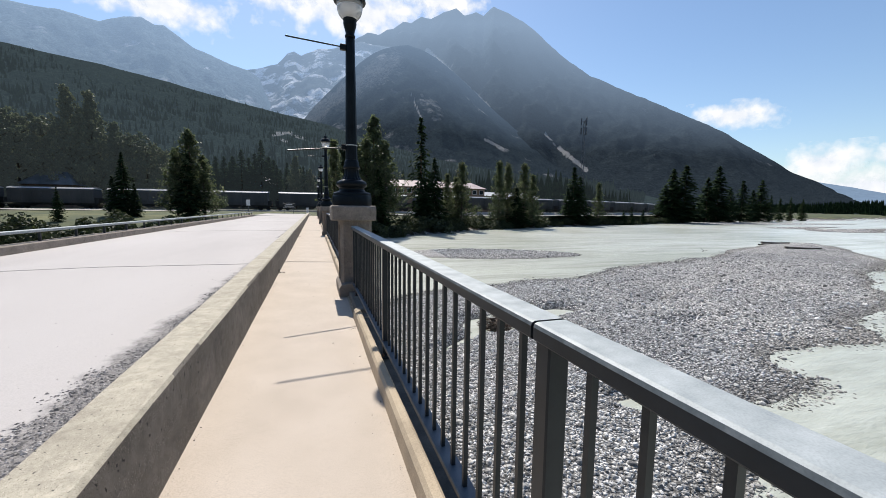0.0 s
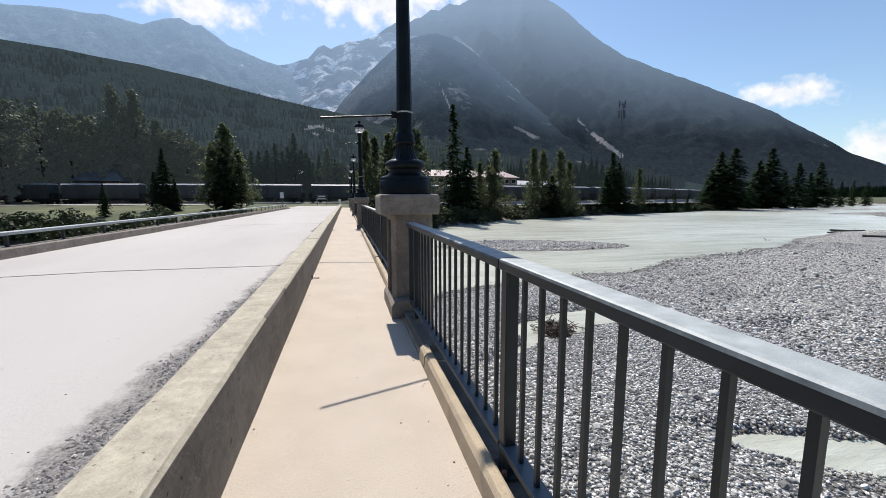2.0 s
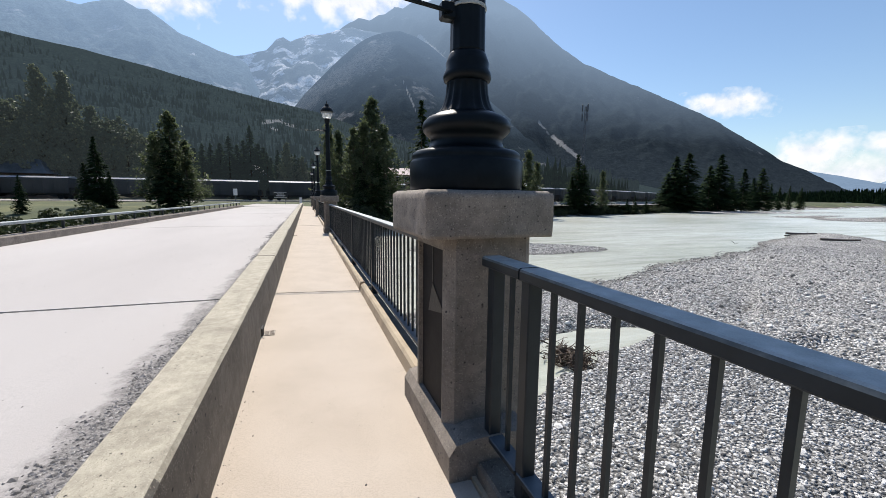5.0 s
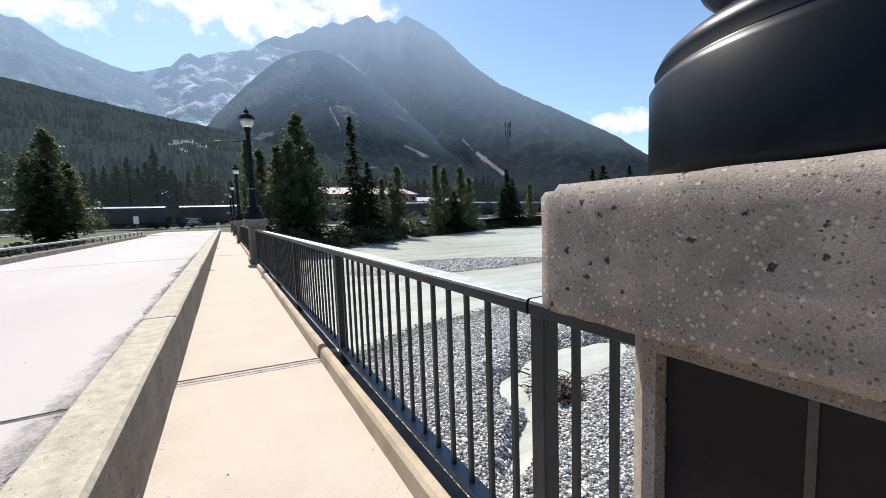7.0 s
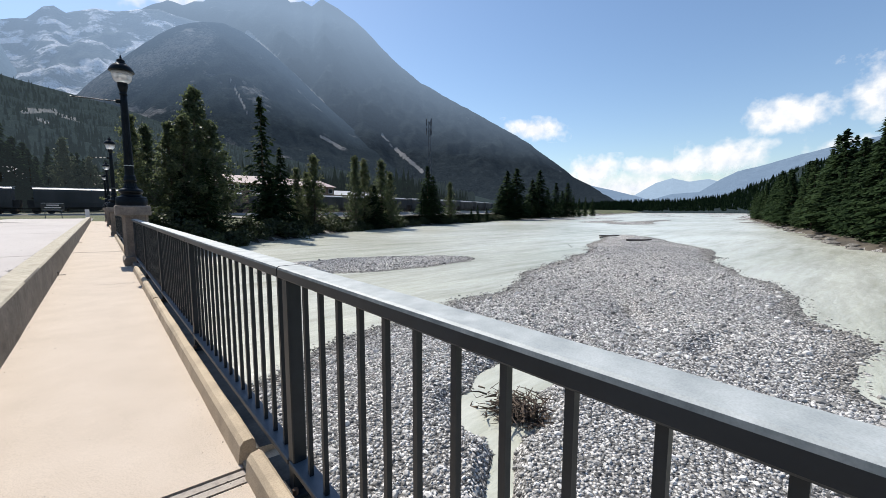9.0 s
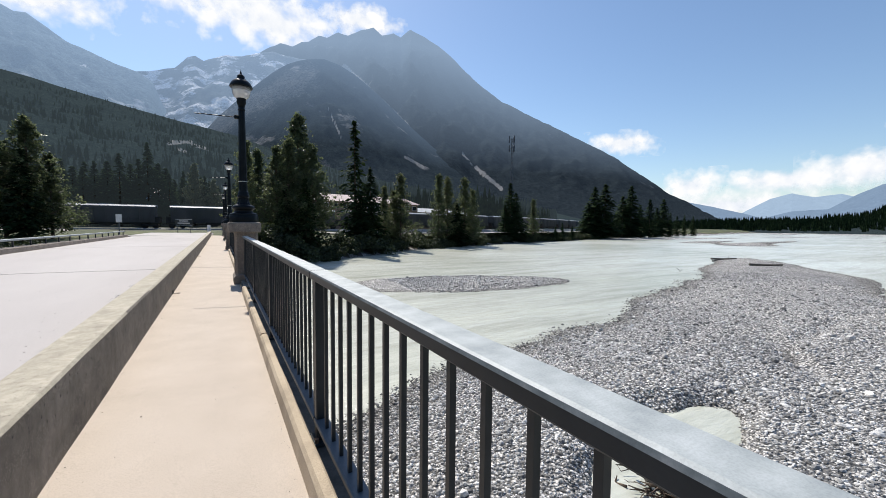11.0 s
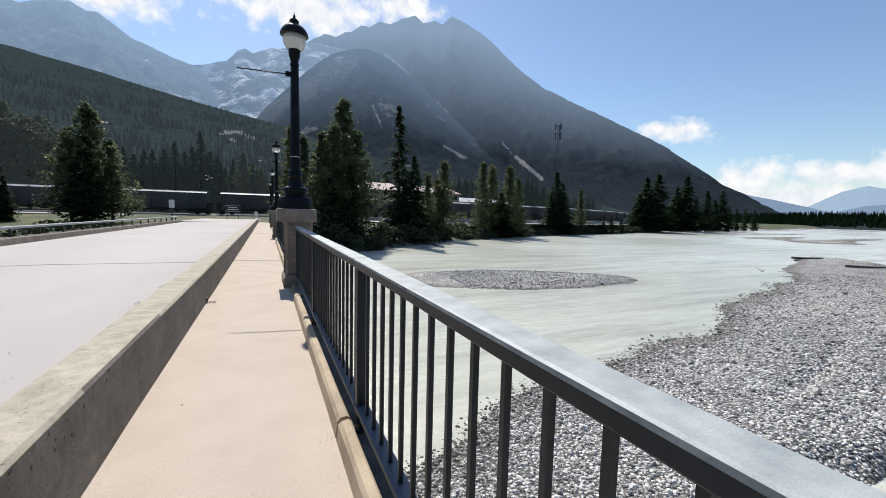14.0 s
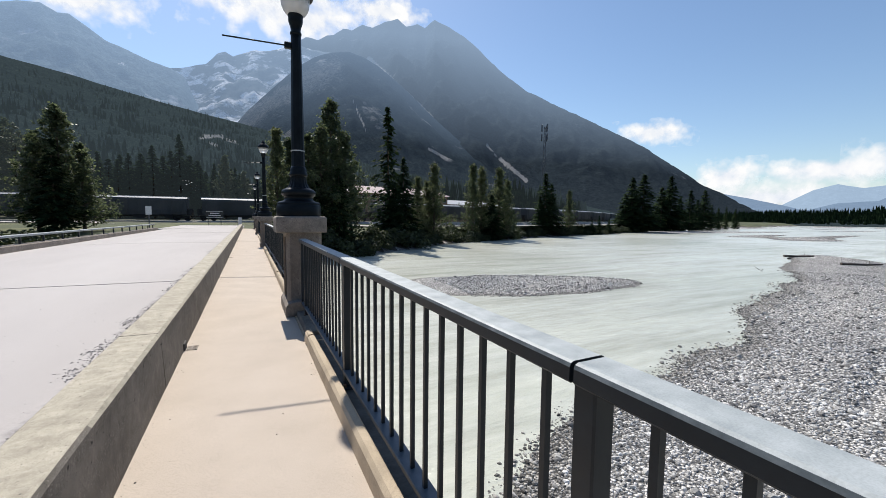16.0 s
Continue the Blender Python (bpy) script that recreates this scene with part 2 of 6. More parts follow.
def water_material():
    """Milky glacial water: slow drifts of silt, long flow streaks, small ripples that break up the reflections."""
    m, nt, b = material("silty_water", 0.26)
    broad = noise_node(nt, 0.05, 5, stretch=(0.6, 1.0, 1))
    streak = noise_node(nt, 0.42, 7, stretch=(0.22, 1.5, 1), rough=0.62)
    fleck = noise_node(nt, 1.5, 6, stretch=(0.3, 1.6, 1), rough=0.7)
    c = ramp(nt, broad.outputs[0], [(0.32, (0.44, 0.455, 0.38)), (0.5, (0.53, 0.54, 0.47)), (0.68, (0.615, 0.63, 0.57))])
    s = ramp(nt, streak.outputs[0], [(0.3, (0.76, 0.76, 0.71)), (0.48, (1, 1, 1)), (0.7, (1.14, 1.14, 1.12))])
    k = ramp(nt, fleck.outputs[0], [(0.36, (0.86, 0.86, 0.84)), (0.6, (1.0, 1.0, 1.0)), (0.72, (1.18, 1.18, 1.17))])
    col = mix(nt, 1.0, mix(nt, 1.0, c.outputs[0], s.outputs[0], "MULTIPLY"), k.outputs[0], "MULTIPLY")
    nt.links.new(col, b.inputs["Base Color"])
    rip = noise_node(nt, 2.4, 6, stretch=(0.55, 1.3, 1), rough=0.65)
    first = bump(nt, b, rip.outputs[0], 0.45, 0.14)
    bump(nt, b, streak.outputs[0], 0.2, 0.3, first)
    return m


def leaf_material(name, a, c, scale=0.5, gloss=0.5, through_light=0.3, haze_glow=None, shine=0.5):
    """Foliage whose clumps differ in tone; a little light passes through the leaves; emission can imitate distant haze.
    """
    m, nt, b = material(name, gloss)
    b.inputs["Specular IOR Level"].default_value = shine
    geo = nt.nodes.new("ShaderNodeNewGeometry")
    info = nt.nodes.new("ShaderNodeObjectInfo")
    n = noise_node(nt, scale, 3)
    r1 = ramp(nt, geo.outputs["Random Per Island"], [(0.0, a), (1.0, c)])
    r2 = ramp(nt, n.outputs[0], [(0.3, (0.6, 0.62, 0.6)), (0.7, (1.25, 1.2, 1.1))])
    r3 = ramp(nt, info.outputs["Random"], [(0.0, (0.78, 0.84, 0.82)), (1.0, (1.15, 1.1, 1.0))])
    col = mix(nt, 1.0, mix(nt, 1.0, r1.outputs[0], r2.outputs[0], "MULTIPLY"), r3.outputs[0], "MULTIPLY")
    nt.links.new(col, b.inputs["Base Color"])
    if haze_glow:
        b.inputs["Emission Color"].default_value, b.inputs["Emission Strength"].default_value = (*haze_glow, 1), 1.0
    tr = nt.nodes.new("ShaderNodeBsdfTranslucent")
    nt.links.new(col, tr.inputs[0])
    ms = nt.nodes.new("ShaderNodeMixShader")
    ms.inputs[0].default_value = through_light
    nt.links.new(b.outputs[0], ms.inputs[1])
    nt.links.new(tr.outputs[0], ms.inputs[2])
    nt.links.new(ms.outputs[0], nt.nodes["Material Output"].inputs[0])
    return m


def slope_material(name, forest, rock, glow, rock_from, scale=0.006, lit=1.0, chute=0.74, top=0.0, low=0.3, haze_from=0.0):
    """Far slopes: forest in two grains, patches of pale rock, chutes down the fall line; emission imitates the haze of
    distance.
    """
    m, nt, b = material(name, 1.0)
    b.inputs["Specular IOR Level"].default_value = 0.0
    n = noise_node(nt, scale, 9, rough=0.62)
    fine = noise_node(nt, scale * 14, 6, rough=0.75)
    dots = noise_node(nt, scale * 45, 3, rough=0.8)
    f = ramp(nt, fine.outputs[0], [(0.33, tuple(v * 0.4 for v in forest)), (0.65, tuple(v * 1.25 for v in forest))])
    dd = ramp(nt, dots.outputs[0], [(0.35, (0.55, 0.55, 0.55)), (0.65, (1.3, 1.3, 1.3))])
    mask = ramp(nt, n.outputs[0], [(rock_from, (0, 0, 0)), (rock_from + 0.07, (1, 1, 1))])
    streak = noise_node(nt, scale * 3.2, 5, rough=0.6, stretch=(1, 0.18, 0.3))
    smask = ramp(nt, streak.outputs[0], [(chute - 0.05, (0, 0, 0)), (chute, (1, 1, 1))])
    r = ramp(nt, fine.outputs[0], [(0.32, tuple(v * 0.3 for v in rock)), (0.62, rock)])
    col = mix(nt, 1.0, f.outputs[0], dd.outputs[0], "MULTIPLY")
    col = mix(nt, mask.outputs[0], col, r.outputs[0])
    col = mix(nt, smask.outputs[0], col, rock)
    # scree and slides: bare ground spread over the mesh, frayed by the fine grain
    bare = nt.nodes.new("ShaderNodeAttribute")
    bare.attribute_name = "bare"
    fray = nt.nodes.new("ShaderNodeMath")
    fray.operation = "MULTIPLY_ADD"
    nt.links.new(fine.outputs[0], fray.inputs[0])
    fray.inputs[1].default_value = 0.7
    nt.links.new(bare.outputs["Fac"], fray.inputs[2])
    slide = ramp(nt, fray.outputs[0], [(0.62, (0, 0, 0)), (1.0, (1, 1, 1))])
    pale = ramp(nt, dots.outputs[0], [(0.3, (0.15, 0.148, 0.148)), (0.7, (0.31, 0.305, 0.30))])
    col = mix(nt, slide.outputs[0], col, pale.outputs[0])
    nt.links.new(col, b.inputs["Base Color"])
    bump(nt, b, fine.outputs[0], 0.8, 25.0)
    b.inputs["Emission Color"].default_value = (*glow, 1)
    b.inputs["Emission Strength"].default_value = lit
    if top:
        # imitated haze: the slope emits little low down and more towards the summit
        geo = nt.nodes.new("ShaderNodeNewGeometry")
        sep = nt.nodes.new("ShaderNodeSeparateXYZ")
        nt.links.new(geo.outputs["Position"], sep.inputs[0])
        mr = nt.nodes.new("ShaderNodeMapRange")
        mr.inputs[1].default_value, mr.inputs[2].default_value, mr.inputs[3].default_value, mr.inputs[4].default_value = haze_from, top, low, 1.15
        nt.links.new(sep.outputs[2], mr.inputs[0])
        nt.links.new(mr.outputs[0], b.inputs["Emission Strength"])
    return m


def cloud_material():
    m, nt, b = material("cloud", 1.0)
    nt.nodes.remove(b)
    tc = nt.nodes.new("ShaderNodeTexCoord")
    info = nt.nodes.new("ShaderNodeObjectInfo")
    add = nt.nodes.new("ShaderNodeVectorMath")
    nt.links.new(tc.outputs["Object"], add.inputs[0])
    nt.links.new(info.outputs["Location"], add.inputs[1])
    n = nt.nodes.new("ShaderNodeTexNoise")
    n.inputs["Scale"].default_value, n.inputs["Detail"].default_value, n.inputs["Roughness"].default_value = 0.0062, 9, 0.55
    nt.links.new(add.outputs[0], n.inputs["Vector"])
    grad = nt.nodes.new("ShaderNodeTexGradient")
    grad.gradient_type = "SPHERICAL"
    mp = nt.nodes.new("ShaderNodeMapping")
    mp.inputs["Location"].default_value, mp.inputs["Scale"].default_value = (-1, -1, 0), (2, 2, 0)
    nt.links.new(tc.outputs["UV"], mp.inputs[0])
    nt.links.new(mp.outputs[0], grad.inputs[0])
    sm = nt.nodes.new("ShaderNodeMath")
    sm.operation = "MULTIPLY_ADD"
    sm.inputs[1].default_value = 1.5
    nt.links.new(n.outputs[0], sm.inputs[0])
    nt.links.new(grad.outputs["Fac"], sm.inputs[2])
    half = nt.nodes.new("ShaderNodeMath")
    half.operation = "MULTIPLY"
    half.inputs[1].default_value = 0.5
    nt.links.new(sm.outputs[0], half.inputs[0])
    a = ramp(nt, half.outputs[0], [(0.45, (0, 0, 0)), (0.72, (1, 1, 1))])
    em, tp, ms = nt.nodes.new("ShaderNodeEmission"), nt.nodes.new("ShaderNodeBsdfTransparent"), nt.nodes.new("ShaderNodeMixShader")
    # Cloud brightness and shading are put into the emission colour.
    shade = ramp(nt, n.outputs[0], [(0.3, (0.78, 0.83, 0.92)), (0.6, (1.0, 1.0, 1.0))])
    nt.links.new(shade.outputs[0], em.inputs[0])
    em.inputs[1].default_value = 0.97
    nt.links.new(a.outputs[0], ms.inputs[0])
    nt.links.new(tp.outputs[0], ms.inputs[1])
    nt.links.new(em.outputs[0], ms.inputs[2])
    nt.links.new(ms.outputs[0], nt.nodes["Material Output"].inputs[0])
    return m


def grit_material():
    m, nt, b = material("broken_grit", 0.9)
    geo = nt.nodes.new("ShaderNodeNewGeometry")
    c = ramp(nt, geo.outputs["Random Per Island"], [(0.0, (0.10, 0.094, 0.09)), (0.4, (0.22, 0.207, 0.2)), (0.8, (0.37, 0.345, 0.33)), (1.0, (0.5, 0.47, 0.45))])
    grain = noise_node(nt, 300, 3)
    g = ramp(nt, grain.outputs[0], [(0.3, (0.7, 0.7, 0.7)), (0.65, (1.1, 1.1, 1.1))])
    nt.links.new(mix(nt, 1.0, c.outputs[0], g.outputs[0], "MULTIPLY"), b.inputs["Base Color"])
    return m


GRITSTONE = grit_material()
ROAD, GRAVEL, STONE, WATER = road_material(), gravel_material(), stone_material(), water_material()
SPRUCE = leaf_material("spruce_needles", (0.017, 0.032, 0.016), (0.04, 0.068, 0.03), gloss=0.8, shine=0.05, through_light=0.2)
POPLAR = leaf_material("poplar_leaves", (0.075, 0.10, 0.058), (0.16, 0.19, 0.105), gloss=0.45, through_light=0.65, shine=0.35)
# The next three glow faintly to imitate haze in front of far trees.
COTTON = leaf_material("hazy_cottonwood_leaves", (0.05, 0.066, 0.044), (0.115, 0.135, 0.085), 0.25, gloss=0.6, through_light=0.45, haze_glow=(0.029, 0.036, 0.039), shine=0.3)
FARWOOD = leaf_material("hazy_far_needles", (0.03, 0.043, 0.03), (0.046, 0.065, 0.04), 0.05, 0.9, 0.25, (0.035, 0.046, 0.055), shine=0.0)
HAZYSPRUCE = leaf_material("hazy_needles_beyond_railway", (0.022, 0.036, 0.022), (0.042, 0.064, 0.034), gloss=0.9, shine=0.0, through_light=0.3, haze_glow=(0.018, 0.023, 0.026))
SHRUB = leaf_material("shrub_leaves", (0.028, 0.04, 0.018), (0.07, 0.09, 0.034), gloss=0.7, through_light=0.2)
GRASS = two_scale("grass", (0.075, 0.088, 0.034), (0.05, 0.065, 0.027), (0.17, 0.17, 0.068), 0.15, 6, 0.95, relief=0.6, dist=0.08)
FLOOR = two_scale("forest_floor", (0.06, 0.065, 0.035), (0.04, 0.04, 0.025), (0.10, 0.09, 0.05), 0.2, 5, 0.95, relief=0.6, dist=0.1)
EARTH = two_scale("bank_earth", (0.085, 0.07, 0.052), (0.05, 0.043, 0.033), (0.15, 0.13, 0.10), 0.4, 7, 0.95, relief=0.7, dist=0.1)
DUSTROAD = two_scale("gravel_road", (0.42, 0.39, 0.35), (0.35, 0.32, 0.29), (0.48, 0.45, 0.41), 0.3, 8, 0.95)
CARGREY = two_scale("rail_car_grey", (0.075, 0.074, 0.072), (0.055, 0.054, 0.052), (0.10, 0.098, 0.095), 0.4, 12, 0.7, stretch=(1, 1, 0.3))
# On the rail cars this pale colour stands in for sunlight on the roof.
CARROOF = two_scale("rail_car_roof", (0.5, 0.5, 0.5), (0.4, 0.4, 0.4), (0.58, 0.58, 0.57), 0.6, 10, 0.5)
CARDARK = two_scale("rail_car_gear", (0.03, 0.028, 0.026), (0.02, 0.018, 0.017), (0.05, 0.045, 0.04), 2, 20, 0.7)
REDROOF = two_scale("faded_roof", (0.52, 0.40, 0.37), (0.44, 0.33, 0.30), (0.6, 0.5, 0.47), 0.4, 10, 0.6)
WHITEWALL = two_scale("white_siding", (0.62, 0.60, 0.57), (0.54, 0.52, 0.49), (0.68, 0.66, 0.63), 0.5, 8, 0.8)
BROWNWALL = two_scale("brown_siding", (0.25, 0.17, 0.12), (0.18, 0.12, 0.09), (0.3, 0.21, 0.15), 0.5, 8, 0.8)
GREYROOF = two_scale("grey_roof", (0.2, 0.2, 0.2), (0.15, 0.15, 0.15), (0.26, 0.26, 0.26), 0.5, 8, 0.8)
SIGNGREEN = two_scale("sign_dark", (0.02, 0.028, 0.03), (0.015, 0.02, 0.022), (0.03, 0.04, 0.042), 2, 20, 0.5)
SIGNWHITE = two_scale("sign_white", (0.75, 0.75, 0.74), (0.7, 0.7, 0.69), (0.8, 0.8, 0.79), 2, 20, 0.5)
MAST = two_scale("mast_steel", (0.11, 0.12, 0.14), (0.09, 0.1, 0.11), (0.14, 0.15, 0.17), 1, 10, 0.6, 0.3)
glass_m, glass_nt, glass_b = material("lamp_globe", 0.25)
glass_b.inputs["Base Color"].default_value = (0.86, 0.87, 0.88, 1)
glass_b.inputs["Transmission Weight"].default_value = 0.55
GLOBE = glass_m
UPPERBAND = two_scale("grey_upper_band", (0.30, 0.30, 0.29), (0.25, 0.25, 0.24), (0.35, 0.35, 0.34), 8, 50, 0.35)
pane_m, pane_nt, pane_b = material("window_pane", 0.08)
pane_b.inputs["Base Color"].default_value = (0.03, 0.035, 0.04, 1)
PANE = pane_m


# ---- mesh helpers ----
def finish(bm, name, mat, smooth=False):
    me = bpy.data.meshes.new(name)
    if smooth:
        for f in bm.faces:
            f.smooth = True
    bm.to_mesh(me)
    bm.free()
    for m in (mat if isinstance(mat, (list, tuple)) else [mat]):
        me.materials.append(m)
    return me


def part(name, bm, mat, parent, label="", smooth=False, m=None):
    """Links a bmesh as one mesh object under a thing or under a part."""
    ob = new(name, finish(bm, name, mat, smooth))
    ob.parent = parent
    if m is not None:
        ob.matrix_basis = m
    return tagged(ob, label) if label else ob


def shared(name, me, parent, m=None):
    ob = new(name, me)
    ob.parent = parent
    if m is not None:
        ob.matrix_basis = m
    return ob


def empty(name, m, label, category, group="", kind=""):
    ob = new(name)
    ob.empty_display_size = 0.2
    ob.matrix_basis = m
    return tagged(ob, label, category, group, kind)


def box(x0, x1, y0, y1, z0, z1, bevel=0.0, bm=None, segments=1):
    own = bmesh.new()
    vs = [own.verts.new((x, y, z)) for z in (z0, z1) for y in (y0, y1) for x in (x0, x1)]
    for q in ((0, 2, 3, 1), (4, 5, 7, 6), (0, 1, 5, 4), (2, 6, 7, 3), (0, 4, 6, 2), (1, 3, 7, 5)):
        own.faces.new([vs[i] for i in q])
    if bevel:
        bmesh.ops.bevel(own, geom=own.edges[:], offset=bevel, segments=segments, affect="EDGES", profile=0.6)
    return merge(bm, own)


def merge(bm, own):
    if bm is None:
        return own
    me = bpy.data.meshes.new("tmp")
    own.to_mesh(me)
    own.free()
    bm.from_mesh(me)
    bpy.data.meshes.remove(me)
    return bm


def extrude_y(profile, y0, y1, steps=1, bm=None, jitter=0.0, seed=0):
    """A closed profile of (x, z) drawn along y, with caps."""
    own, rnd = bmesh.new(), random.Random(seed)
    rings = []
    for k in range(steps + 1):
        y = y0 + (y1 - y0) * k / steps
        rings.append([own.verts.new((x + rnd.uniform(-jitter, jitter), y, z + rnd.uniform(-jitter, jitter))) for x, z in profile])
    n = len(profile)
    for a, b in zip(rings, rings[1:]):
        for i in range(n):
            own.faces.new((a[i], a[(i + 1) % n], b[(i + 1) % n], b[i]))
    own.faces.new(rings[0][::-1])
    own.faces.new(rings[-1])
    bmesh.ops.recalc_face_normals(own, faces=own.faces[:])
    return merge(bm, own)


def lathe(profile, sides=32, bm=None, flutes=0, depth=0.0, flute_z=(0, 0)):
    """A turned solid from (radius, z) pairs; flutes groove it between two heights."""
    own = bmesh.new()
    rings = []
    for r, z in profile:
        ring = []
        for k in range(sides):
            a = 2 * math.pi * k / sides
            q = r
            if flutes and flute_z[0] <= z <= flute_z[1]:
                q = r * (1 - depth * (0.5 + 0.5 * math.cos(a * flutes)))
            ring.append(own.verts.new((q * math.cos(a), q * math.sin(a), z)))
        rings.append(ring)
    for a, b in zip(rings, rings[1:]):
        for i in range(sides):
            own.faces.new((a[i], a[(i + 1) % sides], b[(i + 1) % sides], b[i]))
    own.faces.new(rings[0][::-1])
    own.faces.new(rings[-1])
    return merge(bm, own)


def rod(p, q, r, sides=8, bm=None, r2=None):
    own = bmesh.new()
    p, q = Vector(p), Vector(q)
    turn = (q - p).to_track_quat("Z", "Y").to_matrix()
    rings = []
    for c, rad in ((p, r), (q, r if r2 is None else r2)):
        rings.append([own.verts.new(c + turn @ Vector((rad * math.cos(2 * math.pi * k / sides), rad * math.sin(2 * math.pi * k / sides), 0))) for k in range(sides)])
    for i in range(sides):
        own.faces.new((rings[0][i], rings[0][(i + 1) % sides], rings[1][(i + 1) % sides], rings[1][i]))
    own.faces.new(rings[0][::-1])
    own.faces.new(rings[1])
    return merge(bm, own)


def from_arrays(name, verts, faces, mats, index=None, smooth=False):
    me = bpy.data.meshes.new(name)
    me.from_pydata(verts, [], faces)
    for m in mats:
        me.materials.append(m)
    if index is not None:
        me.polygons.foreach_set("material_index", index)
    if smooth:
        me.polygons.foreach_set("use_smooth", [True] * len(me.polygons))
    me.update()
    return me


# ---- lie of the land ----
WATER_Z = -3.3
NORTH = [(-2000, 40), (-300, 42), (-60, 47), (-12, 56), (8, 60), (13, 62.5), (30, 78), (67, 95), (130, 115), (233, 151), (420, 190), (900, 330), (3000, 900)]
SOUTH = [(-3000, -60), (-60, -34), (0, -28), (35, -12), (55, 5), (67, 12), (110, 23), (237, 54), (420, 80), (900, 150), (3000, 500)]
BAR = [(-8, 18.5), (4, 20.2), (7.4, 22.4), (12.2, 23.0), (17.5, 24.2), (24, 26.5), (30, 28.3), (36, 30.9), (49, 35.4), (61, 40.0), (70, 43.0), (75, 41), (66, 32), (53, 23.2),
       (40.6, 17.9), (30, 13.6), (24, 11.6), (19.4, 9.7), (14.6, 9.5), (13.9, 8.8), (14.2, 7.7), (13.2, 7.0), (10.5, 7.0), (8.5, 6.3), (6.6, 5.4), (2, 3), (-8, 0)]


# pools in the bar: centre, half-length, half-width, slope, depth
POOLS = [(8.5, 16.0, 2.1, 1.1, 0.12, 0.6), (6.55, 15.0, 1.15, 1.0, 0.0, 0.55), (4.9, 13.6, 1.3, 0.4, 0.7, 0.45), (17.8, 17.1, 2.5, 0.5, 0.62, 0.27),
         (14.3, 13.1, 1.3, 0.4, -0.1, 0.24), (8.7, 7.7, 2.0, 0.45, -0.5, 0.4), (10.9, 16.1, 1.5, 0.7, 0.3, 0.32), (22.5, 17.6, 3.0, 0.35, 0.05, 0.2), (15.5, 19.6, 3.4, 0.28, 0.2, 0.2)]


def fnoise(x, y, scale, seed=0.0):
    """Cheap smooth noise for arrays, about -1 to 1."""
    x, y = x / scale + seed * 17.3, y / scale - seed * 9.1
    return (np.sin(x + 1.7 * np.sin(0.73 * y + seed)) * np.cos(0.91 * y - 1.3 * np.sin(0.57 * x))
            + 0.5 * np.sin(2.3 * x - 1.1 * y + 2.0 * np.sin(1.37 * y)) * np.cos(1.9 * y + 0.7 * x)) / 1.5


def inside_distance(x, y, ring):
    """Signed distance to a closed ring, positive inside."""
    best, odd = np.full(x.shape, 1e9), np.zeros(x.shape, bool)
    for (ax, ay), (bx, by) in zip(ring, ring[1:] + ring[:1]):
        dx, dy = bx - ax, by - ay
        t = np.clip(((x - ax) * dx + (y - ay) * dy) / (dx * dx + dy * dy), 0, 1)
        best = np.minimum(best, np.hypot(x - ax - t * dx, y - ay - t * dy))
        cross = (ay > y) != (by > y)
        with np.errstate(divide="ignore", invalid="ignore"):
            xc = ax + (y - ay) * dx / dy if dy else np.full(x.shape, 1e9)
        odd ^= cross & (x < xc)
    return np.where(odd, best, -best)


